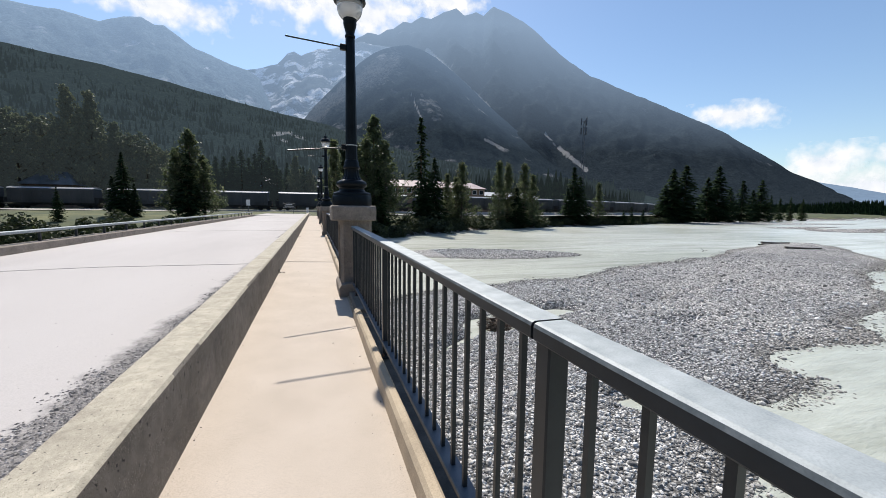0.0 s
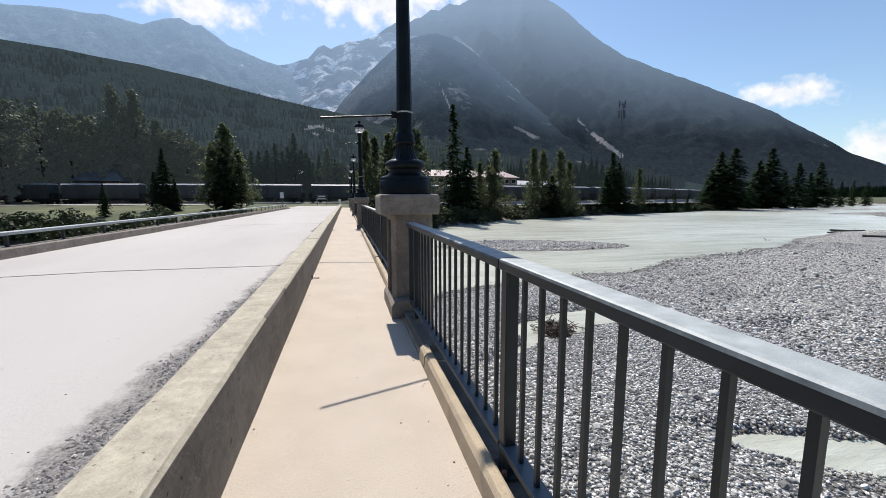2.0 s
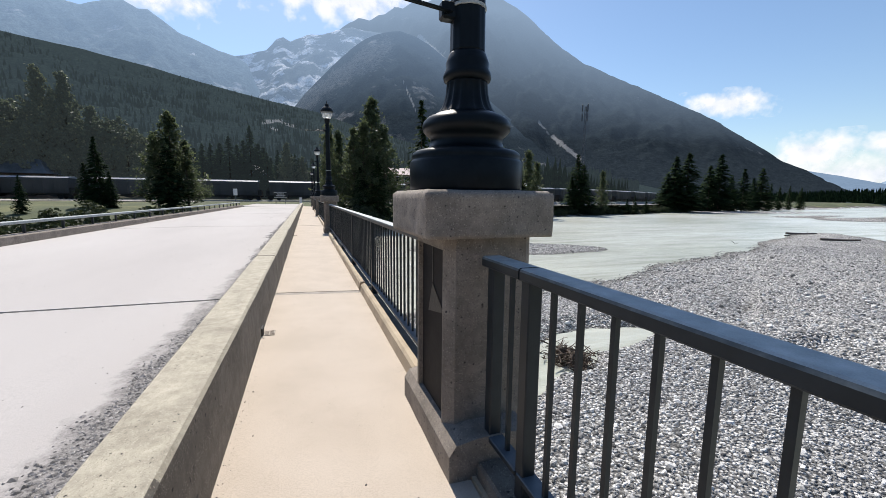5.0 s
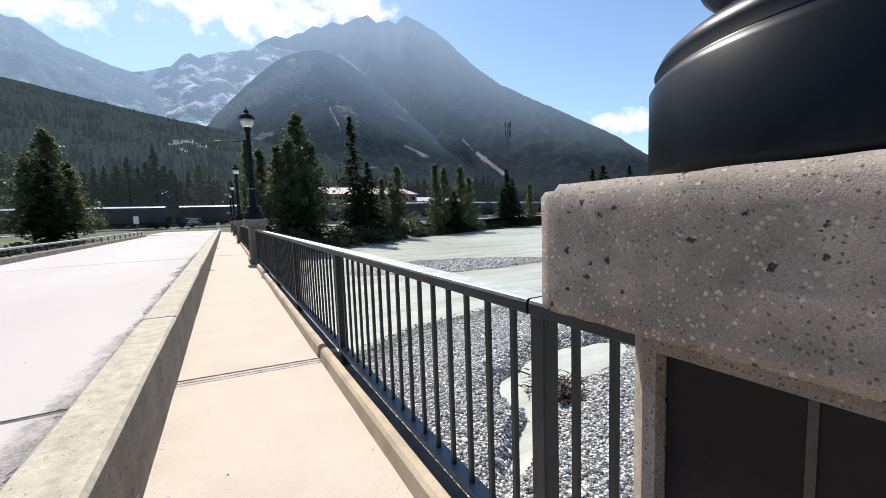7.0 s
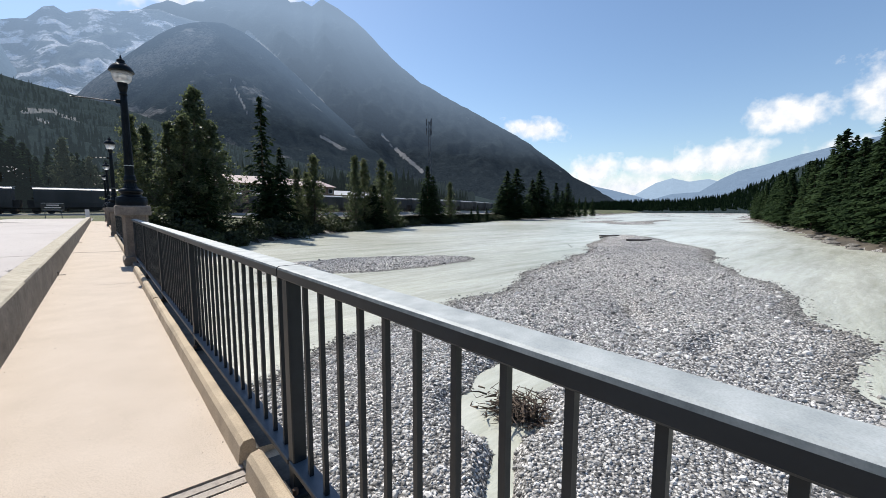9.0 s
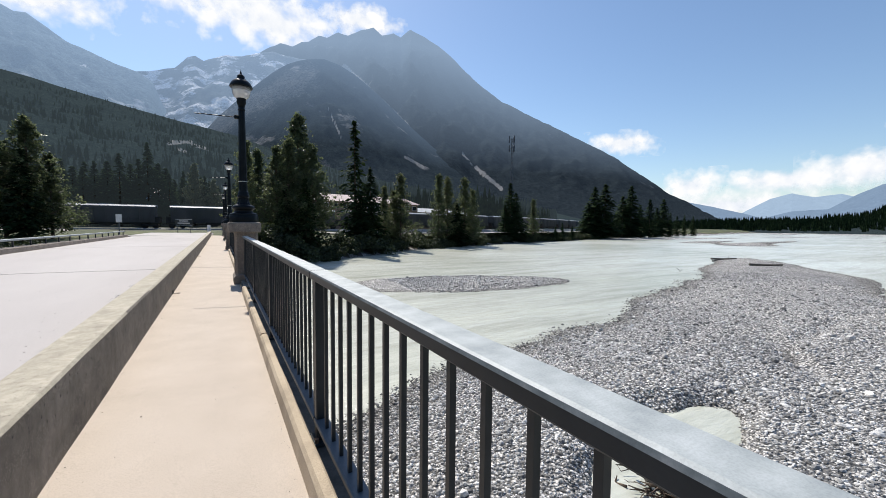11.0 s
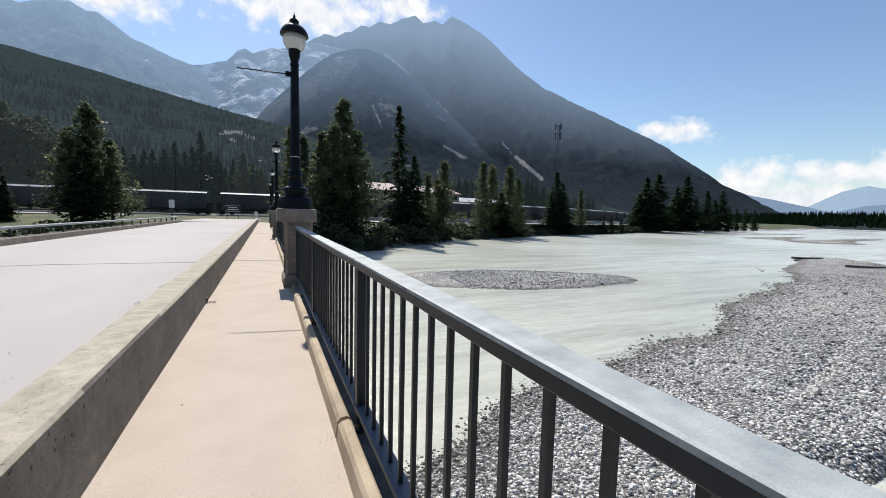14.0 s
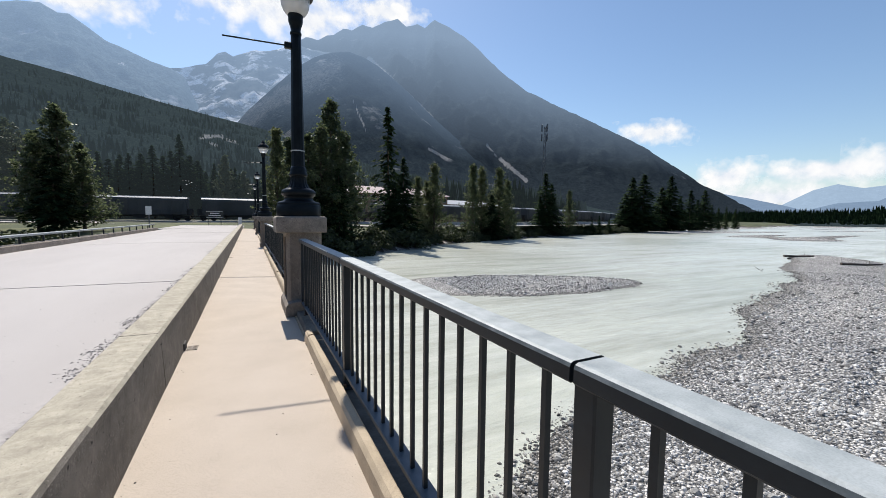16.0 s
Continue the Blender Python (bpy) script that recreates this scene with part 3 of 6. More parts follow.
def land(x, y):
    """Height of the ground, and what covers it: 0 gravel, 1 earth, 2 grass, 3 forest floor."""
    x, y = np.atleast_1d(np.asarray(x, float)), np.atleast_1d(np.asarray(y, float))
    wob = fnoise(x, y, 9, 1) * 1.2 + fnoise(x, y, 3.1, 2) * 0.5
    north = y - np.interp(x, *zip(*NORTH)) + wob * np.clip((np.abs(x) - 3) / 8, 0, 1)
    south = np.interp(x, *zip(*SOUTH)) - y + wob
    z = np.full(x.shape, WATER_Z - 0.55) + fnoise(x, y, 5, 3) * 0.1
    d = inside_distance(x, y, BAR) + fnoise(x, y, 2.6, 4) * 0.45 + fnoise(x, y, 0.9, 5) * 0.12
    low = 0.30 * (fnoise(x, y, 7.5, 6) < -0.55) * np.clip((d - 1) / 3, 0, 1)
    bar = WATER_Z - 0.02 + np.interp(d, [-6, -1.4, 1.0, 4.2], [-0.5, -0.07, 0.06, 0.34]) + fnoise(x, y, 3.7, 7) * 0.05 + fnoise(x, y, 11, 8) * 0.07 * np.clip(d / 3, 0, 1) - low * 0.5
    for px, py, rx, ry, slope, deep in POOLS:
        q = np.hypot((x - px) / rx, (y - py - slope * (x - px)) / ry) + fnoise(x, y, 0.7, 12) * 0.12
        bar = bar - deep * np.clip(1.4 - q, 0, 1)
    z = np.maximum(z, bar)
    u, v = (x - 18.2) * 0.955 - (y - 37.9) * 0.296, (x - 18.2) * 0.296 + (y - 37.9) * 0.955
    isl = 1 - np.hypot(np.where(u < 0, u / 10.5, u / 8.8), v / (4.1 - 0.1 * u)) + fnoise(x, y, 2.1, 9) * 0.08
    z = np.maximum(z, WATER_Z + np.clip(isl * 0.7, -0.5, 0.2) + fnoise(x, y, 1.3, 3) * 0.02)
    far = np.clip((x - 95) / 40, 0, 1)
    z = np.maximum(z, WATER_Z - 0.4 + far * (0.36 + 0.36 * fnoise(x * 0.32, y, 13, 10)))
    n_top = np.interp(north, [-2, 0, 1.5, 4, 9, 18, 30, 60, 200, 2500], [-4.2, -3.35, -2.9, -2.0, -1.2, -0.5, 0.1, 0.5, 3.0, 60])
    appr = np.clip(1 - (np.abs(x + 3.7) - 6.5) / 7, 0, 1) * (y > 30)
    n_top = np.where(north > -1.5, n_top + (np.clip(-0.12 - n_top, 0, 4)) * appr, n_top)
    s_top = np.interp(south, [-2, 0, 1.5, 5, 30, 90, 250, 2500], [-4.2, -3.35, -2.8, -2.2, 2.5, 15.0, 46.0, 180.0])
    s_top = np.where(np.abs(x + 3.7) < 8, np.minimum(s_top, -0.2), s_top)
    cover = np.zeros(x.shape, int)
    cover[(north > 0.0) | (south > 0.0)] = 1
    cover[north > 1.6] = 2
    cover[(north > 34) | (south > 2.5)] = 3
    rough = fnoise(x, y, 4, 11) * 0.12 * np.clip((np.maximum(north, south) - 1) / 4, 0, 1) * (np.abs(x + 3.7) > 6)
    return np.maximum(z, np.maximum(n_top, s_top)) + rough, cover


def height(x, y):
    return float(land(x, y)[0][0])


def build_ground():
    def axis(lo, hi, mid, fine):
        step, v, right = fine, mid, [mid]
        while v < hi:
            step *= 1.028
            v += step
            right.append(v)
        step, v, left = fine, mid, []
        while v > lo:
            step *= 1.028
            v -= step
            left.append(v)
        return np.array(left[::-1] + right)
    xs, ys = axis(-2400, 4200, 8.0, 0.16), axis(-2400, 4200, 15.0, 0.2)
    gx, gy = np.meshgrid(xs, ys, indexing="ij")
    z, cover = land(gx.ravel(), gy.ravel())
    n, k = len(xs), len(ys)
    idx = np.arange(n * k).reshape(n, k)
    quads = np.stack([idx[:-1, :-1], idx[1:, :-1], idx[1:, 1:], idx[:-1, 1:]], -1).reshape(-1, 4)
    me = from_arrays("ground", np.column_stack([gx.ravel(), gy.ravel(), z]).tolist(), quads.tolist(),
                     [GRAVEL, EARTH, GRASS, FLOOR], cover[quads[:, 0]].tolist(), True)
    tagged(new("ground", me), "grey gravel river bars between grassy wooded banks", "ground", kind="structure")
    w = from_arrays("water", [(-2400, -2400, WATER_Z), (4200, -2400, WATER_Z), (4200, 4200, WATER_Z), (-2400, 4200, WATER_Z)], [(0, 1, 2, 3)], [WATER])
    tagged(new("water", w), "milky green glacial river flowing round gravel bars", "river", kind="structure")


build_ground()


# ---- mountains ----
def mountain(name, ridge, near, far, mat, label, jag=0.35, power=1.35, base=0.0, seed=1, scree=(), patchy=()):
    """A range seen over a fan of bearings: (bearing, rise) of its crest in degrees, its slopes fall towards the valley."""
    az = np.radians(np.linspace(ridge[0][0], ridge[-1][0], max(60, int((ridge[-1][0] - ridge[0][0]) * 9))))
    el = np.interp(np.degrees(az), *zip(*ridge))
    steps = 110
    verts, m = [], len(az)
    t = np.linspace(0, 1.25, steps)
    for k, s in enumerate(t):
        r = near + (far - near) * s
        crest = far * np.tan(np.radians(el)) + base
        x, y = r * np.sin(az), 10 + r * np.cos(az)
        up = np.clip(s, 0, 1) ** power
        rough = (fnoise(x, y, far * 0.05, seed) * 0.5 + fnoise(x, y, far * 0.021, seed + 1) * 0.3 + fnoise(x, y, far * 0.009, seed + 2) * 0.2)
        gully = np.abs(fnoise(az * far * 0.55 + 60 * np.sin(r * 0.004), np.full(az.shape, r * 0.25), far * 0.017, seed + 3)) * 0.9
        rough = rough - gully * 0.55
        h = base + (crest - base) * up * (1 + 0.13 * rough * (1 - up) * 2.0) + far * 0.0016 * jag * rough * up * 3
        if s > 1:
            h = h - (s - 1) * far * 0.5
        verts += np.column_stack([x, y, h - (12 if k == 0 else 0)]).tolist()
    idx = np.arange(steps * m).reshape(steps, m)
    quads = np.stack([idx[:-1, :-1], idx[:-1, 1:], idx[1:, 1:], idx[1:, :-1]], -1).reshape(-1, 4)
    me = from_arrays(name, verts, quads.tolist(), [mat], None, True)
    v = np.array(verts)
    ca = np.degrees(np.arctan2(v[:, 0], v[:, 1] - 10))
    ce = np.degrees(np.arctan(v[:, 2] / np.hypot(v[:, 0], v[:, 1] - 10)))
    wob = fnoise(ca * 40, ce * 40, 30, seed + 5)
    bare = np.zeros(len(v))
    for (a0, e0, a1, e1, wide), full in [(q, 1.0) for q in scree] + [(q, 0.36) for q in patchy]:
        f = np.clip(((ca - a0) * (a1 - a0) + (ce - e0) * (e1 - e0)) / ((a1 - a0) ** 2 + (e1 - e0) ** 2), 0, 1)
        away = np.hypot(ca - a0 - f * (a1 - a0), ce - e0 - f * (e1 - e0))
        bare = np.maximum(bare, full * np.clip(1.3 - away / (wide * (1.1 + 0.6 * wob) + 0.05), 0, 1))
    me.attributes.new("bare", "FLOAT", "POINT").data.foreach_set("value", bare.astype(np.float32))
    return tagged(new(name, me), label, "mountain", kind="structure")


# The third colour is emission that imitates blue haze over each slope.
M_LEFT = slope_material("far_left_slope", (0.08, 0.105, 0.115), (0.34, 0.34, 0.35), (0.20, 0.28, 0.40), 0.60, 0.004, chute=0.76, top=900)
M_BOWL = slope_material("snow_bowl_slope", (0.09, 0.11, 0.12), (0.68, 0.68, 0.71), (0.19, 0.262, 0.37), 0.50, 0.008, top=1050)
M_MAIN = slope_material("main_peak_slope", (0.023, 0.031, 0.036), (0.22, 0.22, 0.23), (0.215, 0.295, 0.41), 0.66, 0.004, chute=0.80, top=1550, low=0.05, haze_from=300)
M_SPUR = slope_material("spur_slope", (0.024, 0.033, 0.036), (0.22, 0.22, 0.22), (0.136, 0.194, 0.282), 0.60, 0.006, chute=0.80, top=880, low=0.10, haze_from=260)
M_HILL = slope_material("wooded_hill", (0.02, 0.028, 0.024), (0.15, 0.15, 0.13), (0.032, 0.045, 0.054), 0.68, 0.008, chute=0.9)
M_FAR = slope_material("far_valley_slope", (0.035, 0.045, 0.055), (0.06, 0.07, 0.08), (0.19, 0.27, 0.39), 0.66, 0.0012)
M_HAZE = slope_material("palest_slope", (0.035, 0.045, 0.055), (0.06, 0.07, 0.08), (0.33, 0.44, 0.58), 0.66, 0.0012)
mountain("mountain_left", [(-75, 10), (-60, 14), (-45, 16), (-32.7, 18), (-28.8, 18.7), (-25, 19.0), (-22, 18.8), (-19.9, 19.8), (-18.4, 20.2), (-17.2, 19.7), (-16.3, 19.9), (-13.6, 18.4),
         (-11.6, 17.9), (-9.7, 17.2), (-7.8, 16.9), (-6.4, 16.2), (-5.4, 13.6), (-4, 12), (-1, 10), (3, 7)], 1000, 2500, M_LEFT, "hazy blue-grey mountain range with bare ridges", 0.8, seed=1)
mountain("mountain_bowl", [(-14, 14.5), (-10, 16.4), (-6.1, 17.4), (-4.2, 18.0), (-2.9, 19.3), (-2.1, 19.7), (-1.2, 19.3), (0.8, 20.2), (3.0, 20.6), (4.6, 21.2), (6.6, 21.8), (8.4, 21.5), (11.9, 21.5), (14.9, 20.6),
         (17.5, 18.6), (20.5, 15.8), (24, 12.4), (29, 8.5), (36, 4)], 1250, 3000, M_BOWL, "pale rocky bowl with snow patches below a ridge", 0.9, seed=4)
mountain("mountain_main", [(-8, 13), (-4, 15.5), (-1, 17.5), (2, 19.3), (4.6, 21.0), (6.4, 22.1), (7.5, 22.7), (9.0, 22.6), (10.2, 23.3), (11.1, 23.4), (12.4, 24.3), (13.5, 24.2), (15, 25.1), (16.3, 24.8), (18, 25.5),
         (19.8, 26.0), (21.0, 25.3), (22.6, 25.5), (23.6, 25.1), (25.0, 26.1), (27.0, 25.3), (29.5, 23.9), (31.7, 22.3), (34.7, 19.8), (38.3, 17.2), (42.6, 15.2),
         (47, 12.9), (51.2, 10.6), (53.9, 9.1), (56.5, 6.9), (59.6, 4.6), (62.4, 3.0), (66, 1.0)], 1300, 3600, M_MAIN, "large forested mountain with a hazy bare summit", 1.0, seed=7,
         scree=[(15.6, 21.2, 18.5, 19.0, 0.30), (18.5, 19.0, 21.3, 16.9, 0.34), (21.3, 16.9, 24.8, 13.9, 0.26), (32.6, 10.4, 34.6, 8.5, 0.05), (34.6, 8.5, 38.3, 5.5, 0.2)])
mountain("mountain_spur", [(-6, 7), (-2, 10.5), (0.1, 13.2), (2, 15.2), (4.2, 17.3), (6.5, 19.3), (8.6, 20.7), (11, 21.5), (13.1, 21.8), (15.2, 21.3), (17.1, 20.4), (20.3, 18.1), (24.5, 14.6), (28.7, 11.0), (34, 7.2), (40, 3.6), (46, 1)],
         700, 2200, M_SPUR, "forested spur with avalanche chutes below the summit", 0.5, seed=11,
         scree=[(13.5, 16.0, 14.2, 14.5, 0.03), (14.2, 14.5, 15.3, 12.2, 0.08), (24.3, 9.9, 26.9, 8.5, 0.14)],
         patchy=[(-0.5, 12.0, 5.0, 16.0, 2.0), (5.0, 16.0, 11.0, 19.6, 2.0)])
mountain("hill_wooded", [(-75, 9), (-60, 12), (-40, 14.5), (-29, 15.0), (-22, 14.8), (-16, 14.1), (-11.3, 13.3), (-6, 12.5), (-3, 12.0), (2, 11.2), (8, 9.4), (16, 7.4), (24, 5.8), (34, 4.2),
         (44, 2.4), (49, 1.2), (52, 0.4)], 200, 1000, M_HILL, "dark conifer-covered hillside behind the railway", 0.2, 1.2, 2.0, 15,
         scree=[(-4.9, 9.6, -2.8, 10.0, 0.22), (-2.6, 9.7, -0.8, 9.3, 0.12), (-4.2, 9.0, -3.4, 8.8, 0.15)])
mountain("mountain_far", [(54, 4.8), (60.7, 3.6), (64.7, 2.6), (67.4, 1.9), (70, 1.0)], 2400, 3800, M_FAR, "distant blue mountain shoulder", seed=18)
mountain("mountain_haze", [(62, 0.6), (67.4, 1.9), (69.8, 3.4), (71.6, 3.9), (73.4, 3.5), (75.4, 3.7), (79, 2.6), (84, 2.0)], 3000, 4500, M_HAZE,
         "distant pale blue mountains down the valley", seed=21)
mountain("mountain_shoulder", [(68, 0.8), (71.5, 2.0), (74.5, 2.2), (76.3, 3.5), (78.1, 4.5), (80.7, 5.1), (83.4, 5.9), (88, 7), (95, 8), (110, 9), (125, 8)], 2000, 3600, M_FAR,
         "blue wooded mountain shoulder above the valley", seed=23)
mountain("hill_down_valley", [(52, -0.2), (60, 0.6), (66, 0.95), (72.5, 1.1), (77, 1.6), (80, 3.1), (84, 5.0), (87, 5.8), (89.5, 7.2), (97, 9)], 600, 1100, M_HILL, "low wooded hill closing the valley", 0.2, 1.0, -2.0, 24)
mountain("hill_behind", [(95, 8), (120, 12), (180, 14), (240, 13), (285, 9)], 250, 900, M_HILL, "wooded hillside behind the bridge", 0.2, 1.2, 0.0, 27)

# ---- clouds ----
CLOUD = cloud_material()


def cloud(az, el, wide, tall, dist, label):
    a, e = radians(az), radians(el)
    me = from_arrays("cloud", [(-wide / 2, 0, -tall / 2), (wide / 2, 0, -tall / 2), (wide / 2, 0, tall / 2), (-wide / 2, 0, tall / 2)], [(0, 1, 2, 3)], [CLOUD])
    uv = me.uv_layers.new(name="UVMap")
    for i, c in enumerate(((0, 0), (1, 0), (1, 1), (0, 1))):
        uv.data[i].uv = c
    ob = new("cloud", me)
    ob.matrix_basis = pose(dist * math.sin(a) * math.cos(e), dist * math.cos(a) * math.cos(e), dist * math.sin(e), 0, 0, -az)
    tagged(ob, label, "cloud", "clouds over the valley", "structure")


# Broad low cloud at bearing 66 is added to cover the yellowish horizon.
for c in ((-16.5, 21.6, 1450, 460, 4600), (-28, 24, 1400, 450, 4640), (1.0, 27.0, 2500, 1050, 4650), (7, 24.6, 1500, 560, 4620), (-6, 28, 1600, 620, 4610), (18, 26.5, 1150, 400, 4600), (54, 11.0, 820, 300, 4600), (62, 5.2, 620, 380, 4650),
          (71, 5.4, 1500, 300, 4700), (66, 2.6, 2600, 420, 4750), (77, 6.2, 900, 420, 4640), (82, 10.2, 860, 400, 4600), (90, 11.5, 800, 620, 4660), (88, 6, 900, 300, 4620)):
    cloud(*c, "white glowing cloud sheet in blue sky")

# ---- the bridge ----
PIERS = [-5.95, 8.02, 21.99, 35.96, 49.93, 63.9]
Y0, Y1 = -30.0, 65.0
FALL = 0.038
JOINTS = [-16.3, -2.3, 11.7, 25.7, 39.7, 53.7]


def walk_z(x):
    return -FALL * (x + 0.625)


deck = empty("bridge_deck", pose(0, 0, 0), "concrete bridge deck with pale worn roadway and raised walkway", "bridge", kind="structure")
edges = [Y0] + JOINTS + [Y1]
for a, b in zip(edges, edges[1:]):
    prof = [(-0.66, walk_z(-0.66)), (0.56, walk_z(0.56)), (0.56, -0.35), (-0.66, -0.35)]
    part("walkway_slab", extrude_y(prof, a + 0.072, b - 0.072), WALK, deck, "sunlit buff concrete walkway")
    part("road_slab", extrude_y([(-8.0, -0.06), (-4.4, 0.0), (-0.86, -0.03), (-0.86, -0.4), (-8.0, -0.4)], a + 0.035, b - 0.035), ROAD, deck, "pale dusty roadway")
part("deck_beam", extrude_y([(-8.4, -0.41), (0.74, -0.37), (0.70, -1.25), (-8.3, -1.25)], Y0, Y1), BARRIER, deck)
part("fascia", extrude_y([(0.565, -0.03), (0.752, -0.03), (0.752, -0.365), (0.565, -0.365)], Y0, Y1, 60, jitter=0.001), CURB, deck)
for y in JOINTS:
    for dy, w in ((-0.058, 0.009), (0.058, 0.009), (0.0, 0.010), (-0.0295, 0.047), (0.0295, 0.047)):
        x0, x1 = -0.63, 0.56
        part("joint_strip", extrude_y([(x0, walk_z(x0) - (0.003 if w > 0.03 else 0.009)), (x1, walk_z(x1) - (0.003 if w > 0.03 else 0.009)), (x1, walk_z(x1) - 0.03), (x0, walk_z(x0) - 0.03)], y + dy - w / 2, y + dy + w / 2), PLATE if w > 0.03 else JOINT, deck)
    part("joint_strip", extrude_y([(-7.9, -0.066), (-4.4, -0.006), (-0.9, -0.036), (-0.9, -0.1), (-7.9, -0.13)], y - 0.03, y + 0.03), JOINT, deck)

rnd = random.Random(5)

# loose grit on walkway and road
bm = bmesh.new()
for _ in range(520):
    on_walk = rnd.random() < 0.3
    x = rnd.choice((-0.59, 0.5)) + rnd.gauss(0, 0.05) if on_walk and rnd.random() < 0.75 else rnd.uniform(-0.55, 0.5) if on_walk else -1.3 - abs(rnd.gauss(0, 0.9))
    x = max(min(x, 0.53), -5) if on_walk else max(x, -7)
    if on_walk and x < -0.6:
        x = -0.6
    y, r = rnd.uniform(0, 34), rnd.uniform(0.002, 0.0055)
    z = walk_z(x) if on_walk else (-0.03 + (-0.86 - x) * 0.0085 if x > -4.4 else -0.0)
    bmesh.ops.create_icosphere(bm, subdivisions=1, radius=r, matrix=pose(x, y, z + r * 0.4, 0, 0, rnd.uniform(0, 90)) @ Matrix.Diagonal((1.3, 1, 0.6, 1)))
grit = new("loose_grit", finish(bm, "loose_grit", JOINT))
tagged(grit, "scattered dark grit lying on the bridge deck", "grit", kind="stuff")

# sand drifted along the walkway edges and at the joints
rs = np.random.RandomState(15)
n = 2600
side = rs.rand(n) < 0.5
sx = np.where(side, -0.612 + np.abs(rs.normal(0, 0.022, n)), 0.535 - np.abs(rs.normal(0, 0.03, n)))
sy = rs.uniform(-1, 32, n)
loose = rs.rand(n) < 0.12
sx = np.where(loose, rs.uniform(-0.55, 0.5, n), sx)
sz = rs.uniform(0.0012, 0.0032, n)
shape = np.array([(1.2, 0, 0), (0, 0.9, 0), (-1.1, 0.2, 0), (0, -0.9, 0), (0, 0, 0.8)])
v = shape[None] * (1 + rs.uniform(-0.3, 0.3, (n, 5, 3))) * sz[:, None, None]
pts = np.stack([sx[:, None] + v[..., 0], sy[:, None] + v[..., 1], walk_z(sx)[:, None] + 0.0004 + v[..., 2]], -1).reshape(-1, 3)
tri = np.array([(0, 1, 4), (1, 2, 4), (2, 3, 4), (3, 0, 4)])
sand = from_arrays("drifted_sand", pts.tolist(), (tri[None] + 5 * np.arange(n)[:, None, None]).reshape(-1, 3).tolist(), [GRITSTONE])
tagged(new("drifted_sand", sand), "fine grey sand grains along the walkway edges", "sand", kind="stuff")

# crust of broken grit swept against the barrier
rs = np.random.RandomState(8)
n = 46000
gy = -1 + 31 * rs.rand(n) ** 1.7
wide = np.interp(gy, [-1, 4, 8, 12, 16, 22, 30], [0.80, 0.72, 0.50, 0.26, 0.42, 0.46, 0.32]) * (0.8 + 0.25 * fnoise(gy * 2.1, gy, 1.0, 4) + 0.12 * fnoise(gy * 9.0, gy, 1.0, 6))
gx = -0.955 - (1.15 * rs.rand(n) ** 0.8 + np.abs(rs.normal(0, 0.16, n))) * np.maximum(wide, 0.02)
keep = rs.rand(n) < np.interp(gy, [-1, 8, 14, 30], [1, 0.8, 0.55, 0.6])
gx, gy = gx[keep], gy[keep]
n = len(gx)
size = rs.uniform(0.004, 0.013, n) * np.where(rs.rand(n) < 0.12, 1.7, 1.0)
turn = rs.uniform(0, 6.28, n)
shape = np.array([(1.3, 0, 0), (0.2, 0.9, 0.1), (-1.2, 0.2, 0), (-0.1, -0.9, 0), (0, 0, 0.55), (0.1, 0.05, -0.3)])
v = shape[None] * (1 + rs.uniform(-0.35, 0.35, (n, 6, 3))) * size[:, None, None]
px = gx[:, None] + v[..., 0] * np.cos(turn)[:, None] - v[..., 1] * np.sin(turn)[:, None]
py = gy[:, None] + v[..., 0] * np.sin(turn)[:, None] + v[..., 1] * np.cos(turn)[:, None]
pz = (-0.03 + (-0.86 - gx) * 0.0085 + 0.001)[:, None] + v[..., 2]
tri = np.array([(0, 1, 4), (1, 2, 4), (2, 3, 4), (3, 0, 4), (1, 0, 5), (2, 1, 5), (3, 2, 5), (0, 3, 5)])
crust = from_arrays("grit_crust", np.stack([px, py, pz], -1).reshape(-1, 3).tolist(), (tri[None] + 6 * np.arange(n)[:, None, None]).reshape(-1, 3).tolist(), [GRITSTONE])
tagged(new("grit_crust", crust), "crust of broken grey grit along the barrier foot", "grit", kind="stuff")

# barrier between roadway and walkway, cast in lengths
barrier = empty("traffic_barrier", pose(0, 0, 0), "low weathered concrete barrier between roadway and walkway", "barrier", kind="structure")
prof = [(-0.622, -0.05), (-0.645, 0.435), (-0.663, 0.455), (-0.905, 0.46), (-0.925, 0.44), (-0.95, -0.08)]
cuts = [Y0, -20.0, -13.0, -6.0, 1.25, 12.35, 19.4, 26.4, 33.4, 40.4, 47.4, 54.4, Y1]
for k, (a, b) in enumerate(zip(cuts, cuts[1:])):
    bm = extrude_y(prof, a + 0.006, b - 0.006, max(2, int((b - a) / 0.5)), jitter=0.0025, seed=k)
    # Upward faces take the sunlit tone, the others the shaded one.
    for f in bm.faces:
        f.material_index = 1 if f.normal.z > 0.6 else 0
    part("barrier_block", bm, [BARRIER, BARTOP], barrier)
for y in (-3.96, 10.01, 20.43, 30.4, 40.9):
    part("scupper", box(-0.68, -0.612, y - 0.07, y + 0.07, -0.012, 0.075, 0.008), JOINT, barrier, "dark drain opening at the barrier foot")
    g = box(-0.61, -0.51, y - 0.055, y - 0.045, -0.006, 0.004)
    for q in range(5):
        box(-0.61, -0.51, y - 0.03 + q * 0.026, y - 0.019 + q * 0.026, -0.006, 0.004, bm=g)
    for q in (-0.61, -0.565, -0.52):
        box(q, q + 0.008, y - 0.055, y + 0.083, -0.006, 0.0035, bm=g)
    part("drain_grate", g, DRAIN, barrier, "small pale weathered drain grate")
